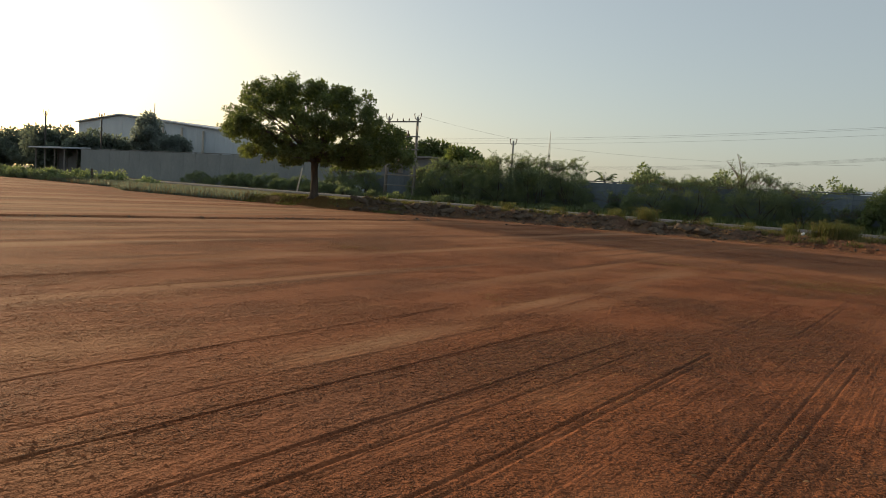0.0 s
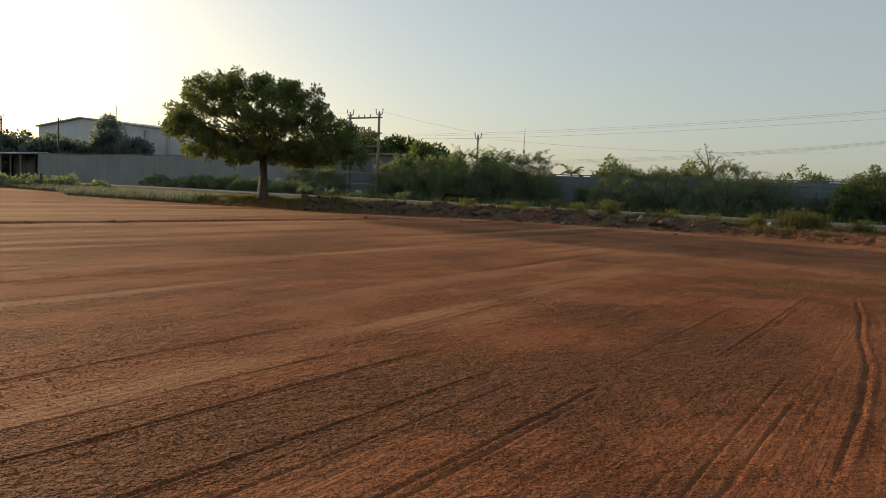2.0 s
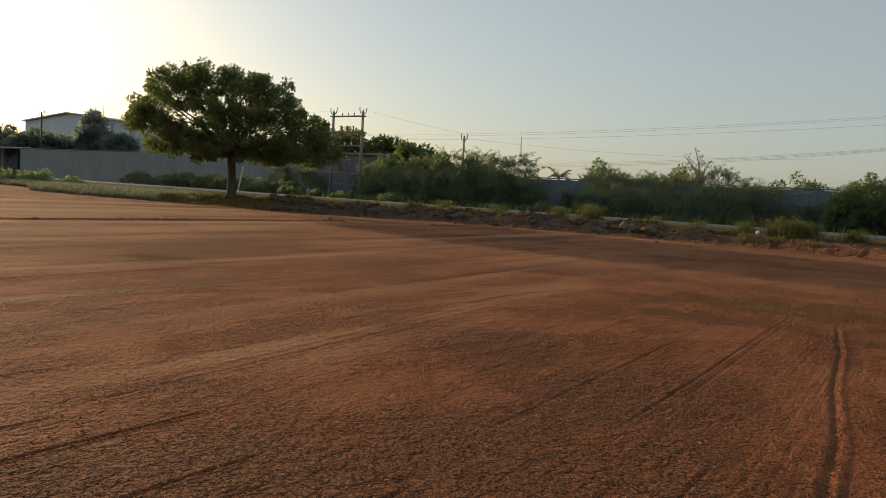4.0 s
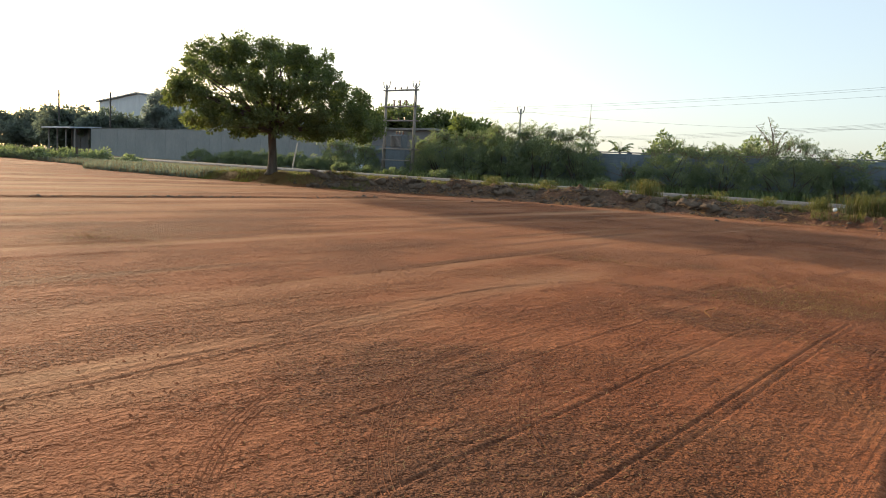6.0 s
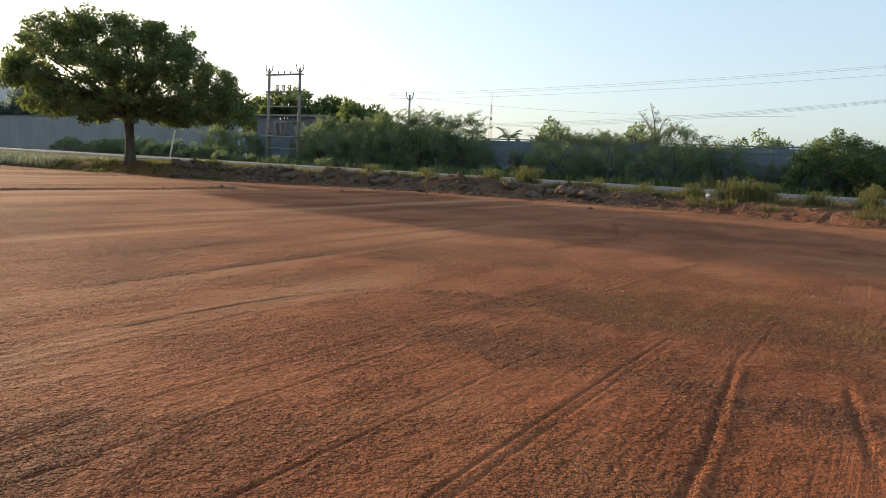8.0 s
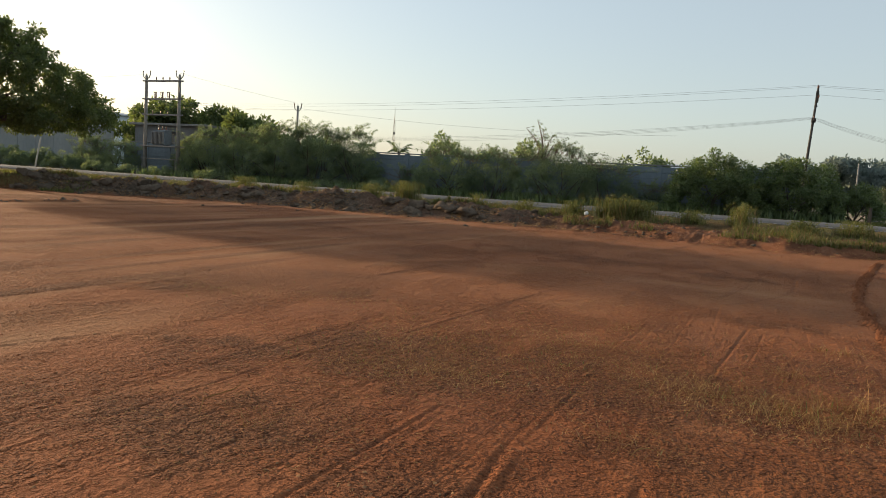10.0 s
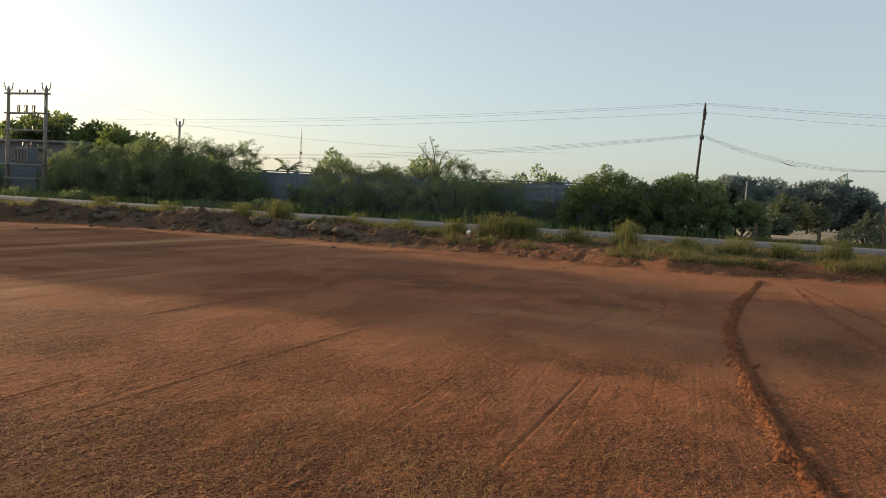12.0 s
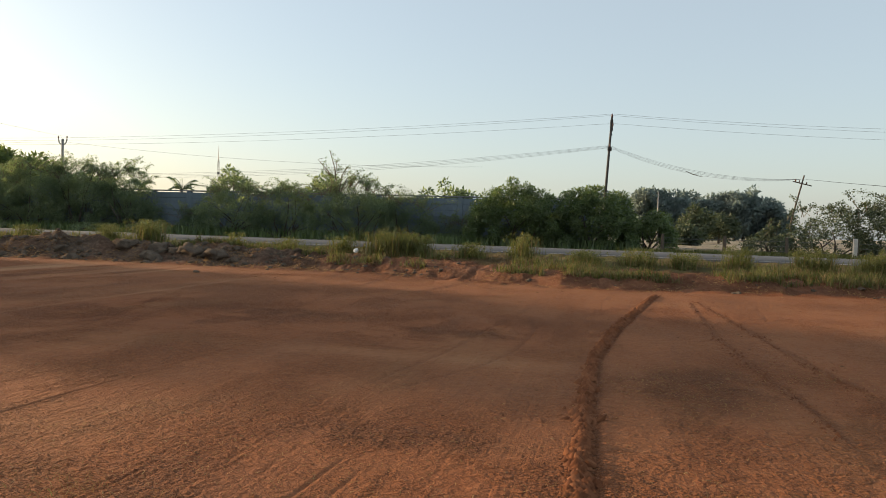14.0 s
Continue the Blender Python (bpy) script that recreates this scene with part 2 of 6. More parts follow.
def vnoise(x, y, seed=0):
    """Value noise between -1 and 1 on arrays."""
    xi, yi = np.floor(x).astype(np.int64), np.floor(y).astype(np.int64)
    fx, fy = x - xi, y - yi
    fx, fy = fx * fx * (3 - 2 * fx), fy * fy * (3 - 2 * fy)

    def h(i, j):
        n = (i * 374761393 + j * 668265263 + seed * 974634777) & 0xFFFFFFFF
        n = ((n ^ (n >> 13)) * 1274126177) & 0xFFFFFFFF
        return ((n ^ (n >> 16)) & 0xFFFF) / 32767.5 - 1.0

    a, b, c, d = h(xi, yi), h(xi + 1, yi), h(xi, yi + 1), h(xi + 1, yi + 1)
    return (a * (1 - fx) + b * fx) * (1 - fy) + (c * (1 - fx) + d * fx) * fy


def mesh_np(name, verts, faces, material, shade_smooth=False):
    """A mesh from arrays: verts (n, 3), faces (m, 3) or (m, 4)."""
    verts, faces = np.asarray(verts, np.float32), np.asarray(faces, np.int32)
    me = bpy.data.meshes.new(name)
    k = faces.shape[1]
    me.vertices.add(len(verts))
    me.vertices.foreach_set("co", verts.ravel())
    me.loops.add(faces.size)
    me.loops.foreach_set("vertex_index", faces.ravel())
    me.polygons.add(len(faces))
    me.polygons.foreach_set("loop_start", np.arange(0, faces.size, k, dtype=np.int32))
    if shade_smooth:
        me.polygons.foreach_set("use_smooth", np.ones(len(faces), bool))
    me.materials.append(material)
    me.update(calc_edges=True)
    return me


def child(name, me, parent, label=""):
    ob = new(name, me)
    ob.parent = parent
    many = name in ("green_blade", "dry_blade", "seed_head", "crown")
    return tagged(ob, label, kind="stuff" if many else "")


def part(name, bm, material, parent=None, label="", soft=False):
    me = bpy.data.meshes.new(name)
    bmesh.ops.recalc_face_normals(bm, faces=bm.faces[:])
    bm.to_mesh(me)
    bm.free()
    me.materials.append(material)
    if soft:
        me.polygons.foreach_set("use_smooth", np.ones(len(me.polygons), bool))
    ob = new(name, me)
    ob.parent = parent
    return tagged(ob, label)


def thing(name, label, category, at=(0, 0, 0), group="", kind=""):
    e = new(name)
    e.empty_display_size = 0.2
    e.matrix_basis = pose(*at)
    return tagged(e, label, category, group, kind)


def box(bm, x0, x1, y0, y1, z0, z1, bevel=0.0, m=None):
    r = bmesh.ops.create_cube(bm, size=1.0)
    mm = Matrix.Translation(((x0 + x1) / 2, (y0 + y1) / 2, (z0 + z1) / 2)) @ Matrix.Diagonal((x1 - x0, y1 - y0, z1 - z0, 1))
    bmesh.ops.transform(bm, matrix=(m @ mm) if m else mm, verts=r["verts"])
    if bevel:
        edges = list({e for v in r["verts"] for e in v.link_edges})
        bmesh.ops.bevel(bm, geom=edges, offset=bevel, segments=1, affect="EDGES")
    return bm


def tube(bm, pts, radii, sides=6):
    """A tapered tube along points."""
    rings = []
    pts = [Vector(p) for p in pts]
    for i, p in enumerate(pts):
        d = (pts[min(i + 1, len(pts) - 1)] - pts[max(i - 1, 0)]).normalized()
        ref = Vector((1, 0, 0)) if abs(d.x) < 0.8 else Vector((0, 1, 0))
        u = d.cross(ref).normalized()
        w = d.cross(u)
        r = radii[i] if hasattr(radii, "__len__") else radii
        rings.append([bm.verts.new(p + r * (math.cos(2 * math.pi * k / sides) * u + math.sin(2 * math.pi * k / sides) * w)) for k in range(sides)])
    for a, b in zip(rings, rings[1:]):
        for k in range(sides):
            bm.faces.new((a[k], a[(k + 1) % sides], b[(k + 1) % sides], b[k]))
    bm.faces.new(rings[0][::-1])
    bm.faces.new(rings[-1])
    return bm


def leaf_quads(rng, centres, outward, length, width, droop=0.3):
    """Rhombic leaves at the centres, turned at random about the way outward."""
    n = len(centres)
    d = outward + rng.normal(0, 0.75, (n, 3))
    d[:, 2] -= droop
    d /= np.linalg.norm(d, axis=1)[:, None] + 1e-9
    s = np.cross(d, rng.normal(0, 1, (n, 3)))
    s /= np.linalg.norm(s, axis=1)[:, None] + 1e-9
    ln = (length * rng.uniform(0.6, 1.3, n))[:, None]
    wd = (width * rng.uniform(0.6, 1.3, n))[:, None]
    nrm = np.cross(d, s)
    v = np.stack([centres, centres + d * ln * 0.5 + s * wd * 0.5 + nrm * wd * 0.15, centres + d * ln, centres + d * ln * 0.5 - s * wd * 0.5 + nrm * wd * 0.15], 1).reshape(-1, 3)
    f = np.arange(4 * n).reshape(-1, 4)
    return v, f


def clump_leaves(rng, clumps, per, length, width, shell=0.55, droop=0.3):
    """Leaves in round clumps (x, y, z, r), thicker near the outside."""
    cs, outs = [], []
    for x, y, z, r in clumps:
        n = max(4, int(per * r * r * rng.uniform(0.7, 1.3)))
        d = rng.normal(0, 1, (n, 3))
        d /= np.linalg.norm(d, axis=1)[:, None]
        rad = r * (shell + (1 - shell) * rng.uniform(0, 1, n) ** 0.6) * rng.uniform(0.75, 1.12, n)
        cs.append(np.array((x, y, z)) + d * rad[:, None] * np.array((1, 1, 0.8)))
        outs.append(d)
    return leaf_quads(rng, np.concatenate(cs), np.concatenate(outs), length, width, droop)


def limb_paths(rng, base, tips, trunk_top, bm, r0, wob=0.15, sides=5):
    """Limbs from the trunk's top to the tips, bent upward and tapering."""
    for tip in tips:
        a, b = Vector(trunk_top), Vector(tip)
        mid = a.lerp(b, 0.5) + Vector((rng.normal(0, wob), rng.normal(0, wob), abs(rng.normal(0.1, wob))))
        pts = [a, a.lerp(mid, 0.5) + Vector((0, 0, 0.03)), mid, mid.lerp(b, 0.55), b]
        tube(bm, pts, [r0, r0 * 0.75, r0 * 0.5, r0 * 0.3, r0 * 0.1], sides)


# ---------------------------------------------------------------- ground
EDGE_X = [-400, -90, -66, -56, -43, -34, -29, -24, -15, -6, 0, 7, 30, 400]
EDGE_Y = [44, 43, 40, 35, 35.6, 36.0, 37.4, 40.2, 41.2, 40.8, 38.7, 39.9, 40.6, 41]
ROAD_Y0, ROAD_Y1, ROAD_Z = 47.6, 57.0, 0.63


def field_edge(x):
    return np.interp(x, EDGE_X, EDGE_Y)


# drag lines and furrows: from x, y, to x, y, depth, half width
DRAG_LINES = [
    (-6.15, -3, -6.25, 9.8, 0.0078, 0.0155), (-5.22, -3, -5.12, 9.3, 0.007, 0.0155), (-4.8, -3, -4.6, 9.95, 0.0124, 0.0155), (-4.52, 4, -4.38, 9, 0.0039, 0.0155),
    (-3.98, -3, -3.76, 9.7, 0.0116, 0.0155), (-3.72, -2, -3.4, 9.5, 0.0078, 0.0155), (-3.3, 2, -3.22, 8.2, 0.0039, 0.0155), (-2.98, 1, -2.86, 9.9, 0.0109, 0.0155),
    (-2.88, 1, -2.77, 9.6, 0.007, 0.0155), (-2.45, 3, -2.4, 8.8, 0.0036, 0.0155), (-1.7, 4, -1.7, 11.4, 0.0072, 0.0155), (-1.58, 5, -1.52, 10.4, 0.0054, 0.0155),
    (-1.88, 5, -1.86, 9.8, 0.0054, 0.0155), (-2.4, 11.8, -2.33, 18.7, 0.0084, 0.0158),
]
WHEEL_LINES = [
    (-2.28, 12.2, -2.24, 18.5, 0.0054, 0.0155), (-2.58, 12.6, -2.62, 18.2, 0.0036, 0.0155), (-3.04, 11, -3.02, 17.4, 0.0066, 0.0155), (-3.12, 12, -3.16, 17, 0.0036, 0.0155),
    (-3.45, 13.2, -3.5, 17.6, 0.0036, 0.0155), (-3.85, 12, -3.95, 19.8, 0.0066, 0.0155), (-4.4, 14.5, -4.34, 21.5, 0.0066, 0.0155), (-4.3, 15.5, -4.25, 21, 0.0036, 0.0155),
    (-5.25, 9.4, -5.78, 17, 0.0065, 0.026), (-5.45, 10, -5.98, 16.5, -0.0048, 0.036), (-6.3, 13, -6.05, 18.4, 0.0054, 0.0158), (-7, 11, -7, 21, 0.0048, 0.0173),
    (-8.4, 3, -8.3, 14, 0.0036, 0.0216), (-9.7, 8, -9.6, 19, 0.0035, 0.0216),
]
FAR_LINES = [
    (-0.72, 20.6, -0.52, 23.6, 0.0078, 0.0158), (-0.45, 21.5, -0.36, 23.4, 0.0048, 0.0155), (-0.86, 21.4, -0.95, 25.4, 0.0042, 0.0155), (-3.66, 20.5, -3.18, 27.4, 0.0078, 0.0187),
    (-3.78, 20.8, -3.34, 26.8, 0.0048, 0.0158), (-4.28, 23, -4.1, 26.8, 0.0054, 0.0173), (-1.2, 21, -1.25, 26, 0.0036, 0.0155), (-1.7, 20, -1.66, 25, 0.0036, 0.0155),
    (0.1, 20, 0.14, 25, 0.003, 0.0155), (0.45, 21, 0.5, 26, 0.0036, 0.0155), (-2.3, 22.5, -2.1, 26.5, 0.0036, 0.0155), (-9.9, 16, -9.8, 26.5, 0.018, 0.045),
    (-12.9, 18, -12.9, 26, -0.028, 0.08), (-9.4, 26, -9.4, 32, 0.006, 0.036),
]
FIELD_ROWS = [
    (-12.6, 9, -12.6, 16, -0.024, 0.08), (-23.7, -10, -23.7, 33, -0.052, 0.12), (-20.4, 2, -20.4, 24, -0.02, 0.1), (-17.6, 4, -17.6, 26, 0.014, 0.12),
    (-15.2, 6, -15.2, 24, 0.014, 0.1), (-28, 0, -28, 33, 0.017, 0.15), (-33, 0, -33, 32, 0.017, 0.2), (-11.2, 4, -11.2, 15, 0.026, 0.07),
    (-14.3, 10, -14.3, 22, -0.02, 0.09), (-16.6, 5, -16.6, 19, 0.03, 0.12), (-18.8, 12, -18.8, 30, -0.02, 0.1), (-21.6, 8, -21.6, 27, 0.033, 0.13),
    (-26, 10, -26, 30, -0.024, 0.12), (-11.9, 28, -11.9, 35, 0.026, 0.1),
]
OUTER_ROWS = [
    (-15.6, 26, -15.6, 36, -0.02, 0.1),
]
FURROWS = DRAG_LINES + WHEEL_LINES + FAR_LINES + FIELD_ROWS + OUTER_ROWS
_fr = random.Random(5)
for _ in range(60):
    # combs of two to five fine scratches
    _x = _fr.uniform(-12, 4.5)
    _y = _fr.uniform(2, 28)
    _l = _fr.uniform(2, 8)
    for _k in range(_fr.randint(2, 5)):
        _x += _fr.uniform(0.05, 0.12)
        _s = _y + _fr.uniform(-0.8, 0.8)
        FURROWS.append((_x, _s, _x + _fr.uniform(-0.06, 0.06), _s + _l * _fr.uniform(0.6, 1.2), _fr.uniform(0.0012, 0.003), _fr.uniform(0.0125, 0.016)))

for _k in range(13):
    # fine parallel scratches of a dragged rake
    _s = _fr.uniform(2.5, 5.5)
    _x = -1.55 + 0.17 * _k + _fr.uniform(-0.05, 0.05)
    FURROWS.append((_x, _s, _x, _s + _fr.uniform(3.5, 7.5), _fr.uniform(0.0015, 0.003), 0.0125))
# bands ribbed across by coarse tyre treads: from x, y, to x, y, half width
TREADS = [(-0.98, 17.9, -0.9, 18.8, 0.32), (-2.05, 10, -2.0, 19, 0.20), (-1.62, 13.5, -1.9, 18.8, 0.13), (-2.75, 3, -2.62, 9.8, 0.10), (-1.45, 15.5, -1.6, 18.6, 0.12), (-1.9, 17, -1.95, 20, 0.3), (-3.3, 17.4, -3.25, 20.5, 0.25), (-4.36, 3.0, -4.30, 5.0, 0.16), (0.75, 19, 0.7, 24, 0.25), (-0.2, 19, -0.3, 22.5, 0.2)]
# trampled patches of dark crumbs and stalks: x, y, half sizes, pieces
DEBRIS = [
    (-11.2, 27.1, 0.5, 0.25, 160), (-12.5, 32.3, 0.9, 0.25, 220), (-7.1, 27.2, 0.5, 0.5, 420), (-5.3, 22.2, 0.45, 0.4, 480), (-3.6, 20.1, 0.7, 0.45, 900), (-7.0, 21.2, 0.45, 0.35, 260),
    (-1.2, 19.6, 0.9, 0.4, 700), (-3.4, 17.4, 0.7, 0.5, 600), (-1.2, 17.2, 0.7, 0.3, 500), (-4.6, 19.0, 0.6, 0.4, 350), (-0.3, 24.2, 0.7, 0.3, 300), (-4.0, 8.4, 0.45, 0.9, 900), (-3.0, 9.4, 0.5, 0.9, 700),
    (-2.0, 10.6, 0.5, 0.9, 600), (-1.6, 6.6, 0.6, 1.0, 800), (-4.4, 13.4, 0.6, 0.7, 500), (-2.7, 12.6, 0.7, 0.7, 600), (-0.6, 8.6, 0.3, 0.5, 260), (-1.0, 29.5, 1.2, 0.5, 160), (-4.0, 30.6, 1.4, 0.6, 200), (2.3, 27.0, 0.7, 0.9, 300), (-14.5, 17, 0.8, 1.4, 300), (-17.5, 22, 0.8, 2.0, 300), (2.2, 22.5, 0.7, 0.8, 500),
]
# bent wheel tracks: points, depth of the groove, its width, height of the ridge and its side (-1 towards -x), lugs
RUTS = [
    ([(2.5, 38.0), (2.15, 35.8), (1.44, 31.1), (1.1, 28.1), (1.06, 25.6), (1.08, 23.6), (1.12, 22.2), (1.3, 20.6), (1.6, 18)], 0.022, 0.042, 0.03, -1, 1),
    ([(3.15, 37.0), (2.84, 30.7), (2.88, 28.3), (2.97, 26.8), (3.0, 25.4), (3.05, 23)], 0.014, 0.036, 0.009, -1, 1),
    ([(3.3, 37.0), (3.5, 31.4), (3.57, 28.6), (3.8, 27)], 0.014, 0.036, 0.009, -1, 1),
    ([(-0.2, 32.4), (0.12, 30.2), (0.06, 28.4), (-0.22, 27.1), (-0.9, 25.4)], 0.011, 0.03, 0.004, 1, 0),
    ([(-1.7, 18.4), (-1.45, 16.1), (-1.34, 14.2), (-1.14, 12.4), (-1.08, 10.4), (-1.1, 8.6)], 0.011, 0.026, 0.008, 1, 0),
]
SIDE_TRACKS = [
    ([(-0.9, 18.2), (-0.74, 17), (-0.62, 16.1)], 0.012, 0.03, 0.006, 1, 0),
    ([(-9.6, 38.2), (-8.1, 39.0), (-6.8, 39.8)], 0.02, 0.12, 0.05, 1, 2),
    ([(-4.6, 34.8), (-3.7, 35.2), (-2.8, 35.9)], 0.015, 0.1, 0.03, 1, 2),
    ([(-6.9, 28.4), (-6.85, 29.8), (-7.0, 31.0), (-7.6, 33.8)], 0.02, 0.07, 0.015, 1, 2),
    ([(-7.86, 16.13), (-7.88, 17.65), (-7.94, 19.35), (-7.91, 20.4), (-7.48, 21.96)], 0.008, 0.026, 0.006, 1, 2),
    ([(-10.27, 18.84), (-10.12, 21.13), (-10.07, 25.85)], 0.008, 0.026, 0.006, 1, 2),
    ([(-6.06, 15.39), (-6.11, 17.06), (-6.07, 17.57), (-5.65, 19.22)], 0.008, 0.026, 0.006, 1, 2),
]
FAINT_TRACKS = [
    ([(-13.6, 31.7), (-12.5, 32.2), (-11.5, 32.8)], 0.03, 0.12, 0.04, -1, 2),
    ([(-10.03, 27.94), (-9.99, 30.17), (-9.56, 32.67), (-10.08, 40.36)], 0.008, 0.032, 0.008, 1, 0),
    ([(-6.32, 28.02), (-7.39, 33.18), (-9.12, 40.09)], 0.008, 0.032, 0.008, 1, 0),
    ([(-6.02, 23.91), (-5.94, 26.1), (-5.91, 28.42)], 0.008, 0.032, 0.008, 1, 0),
    ([(-4.22, 30.07), (-5.0, 38.69), (-5.56, 42.5)], 0.008, 0.032, 0.008, 1, 0),
    ([(-1.14, 25.53), (-0.76, 27.82), (-0.25, 33.93)], 0.008, 0.032, 0.008, 1, 0),
    ([(-3.9, 24.34), (-3.23, 25.67), (-2.77, 26.77)], 0.008, 0.032, 0.008, 1, 0),
    ([(-5.84, 27.57), (-7.38, 32.07), (-8.46, 35.46)], 0.008, 0.032, 0.008, 1, 0),
]
OLD_TRACKS = [
    ([(-4.3, 29.36), (-6.6, 38.8), (-7.1, 43.05)], 0.008, 0.032, 0.008, 1, 0),
    ([(-3.5, 34.01), (-2.6, 39.18), (-2.61, 41.41)], 0.008, 0.032, 0.008, 1, 0),
]
TRACKS = RUTS + SIDE_TRACKS + FAINT_TRACKS + OLD_TRACKS
# narrow tyre prints with fine ribs
PRINTS = [
    [(-4.49, 14.43), (-4.36, 13.89), (-4.19, 13.36), (-3.8, 12.69), (-3.43, 12.24), (-3.14, 11.96), (-2.92, 11.8)],
    [(-3.8, 14.64), (-3.61, 14.12), (-3.34, 13.57), (-3.01, 13.06), (-2.8, 12.86)],
    [(-4.57, 12.45), (-4.33, 12.04), (-4.09, 11.72), (-3.7, 11.33), (-3.41, 11.12), (-3.2, 10.98)],
    [(-1.9, 17.0), (-1.85, 18.3), (-1.95, 19.6)],
]


def along(x, y, pts):
    """Signed distance to a bent line (positive towards +x) and the way along it."""
    best, sign, run = np.full(x.shape, 1e9), np.zeros(x.shape), np.zeros(x.shape)
    total = 0.0
    for (x0, y0), (x1, y1) in zip(pts, pts[1:]):
        dx, dy = x1 - x0, y1 - y0
        ln = math.hypot(dx, dy)
        s = np.clip(((x - x0) * dx + (y - y0) * dy) / ln**2, 0, 1)
        ex, ey = x - (x0 + s * dx), y - (y0 + s * dy)
        d = np.hypot(ex, ey)
        near = d < best
        best = np.where(near, d, best)
        sign = np.where(near, np.sign(ex), sign)
        run = np.where(near, total + s * ln, run)
        total += ln
    return best * sign, run, total


def bank(x, y):
    """Height of the raised verge, the dug mound and the land beyond, without fine noise; and how much of it is mound."""
    e = field_edge(x)
    near_tree = smooth(-30, -34, x)
    rise = smooth(e + 0.2, e + 5.4 - 4.1 * near_tree, y) * 0.60
    # towards +x the verge ends in a low, steep lip
    lip = smooth(-13, -6, x)
    cut = e + 1.1 + 0.22 * vnoise(x * 0.6, x * 0.0, 18) + 0.07 * vnoise(x * 2.3, x * 0.0, 19)
    rise = rise * (1 - lip) + lip * (0.17 * smooth(cut - 0.3, cut + 0.3, y) + 0.43 * smooth(e + 0.2, e + 5.4, y))
    far = smooth(-39.5, -45, x)
    rise = rise * (1 - far) + far * (0.22 * smooth(e, e + 1.5, y) + 0.38 * smooth(45.6, 47.4, y))
    rise = rise + 0.16 * np.exp(-((x + 36.4) / 1.6) ** 2 - ((y - 37.3) / 1.2) ** 2)
    mound_x = smooth(-34.5, -31.5, x) * (0.2 + 0.8 * smooth(-3, -11, x))
    crest = e + 2.0
    prof = np.exp(-((y - crest) / np.where(y < crest, 0.75, 1.0)) ** 2)
    lump = 0.20 + 0.16 * vnoise(x * 0.55, y * 0.5, 11) + 0.14 * vnoise(x * 1.5, y * 1.4, 12) + 0.30 * smooth(-7, -16, x) * (1 + 0.8 * vnoise(x * 0.9, y * 0.8, 17))
    return rise, mound_x * prof * 0.7 * np.clip(lump, 0.03, 1.0), mound_x * prof


def ground_height(x, y, fine=True):
    rise, mnd, mask = bank(x, y)
    z = rise + mnd
    z = z - 0.12 * smooth(60, 80, y)
    field = smooth(field_edge(x) + 0.4, field_edge(x) - 0.4, y)
    z += field * (0.012 * vnoise(x * 0.35, y * 0.3, 1) + 0.005 * vnoise(x * 1.1, y * 0.9, 2))
    if not fine:
        return z
    away = smooth(60, 30, np.hypot(x, y - 12))
    rough = 0.5 + 0.5 * vnoise(x * 0.28, y * 0.22, 3)
    trod = np.zeros_like(x)
    for cx, cy, sx, sy, _ in DEBRIS:
        trod = np.maximum(trod, np.exp(-((x - cx) / (1.5 * sx)) ** 2 - ((y - cy) / (1.5 * sy)) ** 2))
    z += field * away * (0.0020 + 0.0035 * rough * rough + 0.003 * trod) * (0.8 * vnoise(x * 5, y * 5, 4) + 0.7 * vnoise(x * 12, y * 7, 5))
    z += (1 - field) * smooth(50, 47, y) * (0.05 * vnoise(x * 2.6, y * 2.6, 6) + 0.03 * vnoise(x * 6, y * 6, 7))
    z += mask * (0.22 * np.abs(vnoise(x * 1.7, y * 2.2, 8)) + 0.13 * vnoise(x * 4, y * 4.4, 9) + 0.06 * vnoise(x * 9, y * 8, 10))
    for x0, y0, x1, y1, dep, wid in FURROWS:
        slope = (x1 - x0) / (y1 - y0)
        sel = (np.abs(x - (x0 + x1) / 2) < 0.2 + 6 * wid + abs(x1 - x0) / 2) & (y > y0 - 0.5) & (y < y1 + 0.5)
        if not sel.any():
            continue
        xs, ys = x[sel], y[sel]
        dx = xs - x0 - slope * (ys - y0) - 0.012 * np.sin(ys * 0.45 + x0 * 7) - 0.004 * vnoise(ys * 1.3, xs * 0 + x0, 13)
        m = smooth(y0 - 0.4, y0 + 0.4, ys) * smooth(y1 + 0.15, y1 - 0.15, ys) * (0.85 + 0.15 * vnoise(ys * 2.2, xs * 0 + x0, 14))
        z[sel] += m * dep * (-np.exp(-((dx / wid) ** 2)) + 0.55 * np.exp(-(((dx - 1.9 * wid) / (0.9 * wid)) ** 2)) + 0.2 * np.exp(-(((dx + 1.9 * wid) / wid) ** 2)))
    for pts, dep, wid, ridge, side, lugs in TRACKS:
        px, py = [p[0] for p in pts], [p[1] for p in pts]
        sel = (x > min(px) - 1) & (x < max(px) + 1) & (y > min(py) - 1) & (y < max(py) + 1)
        xs, ys = x[sel], y[sel]
        d, run, total = along(xs, ys, pts)
        ends = smooth(0, 0.5, run) * smooth(total, total - 0.7, run)
        lug = 1.0
        if lugs:
            lug = 0.55 + 0.45 * vnoise(run * 5, d * 7, 15) + 0.4 * vnoise(run * 11, d * 16, 16)
        q = d * side
        ends = ends * (1 + 0.15 * smooth(25.5, 28.5, ys))
        z[sel] += ends * (-dep * np.exp(-((d / wid) ** 2)) + ridge * lug * np.exp(-(((q - 2.2 * wid) / (1.25 * wid)) ** 2)) + 0.25 * ridge * np.exp(-(((q + 2.2 * wid) / wid) ** 2)))
    return z


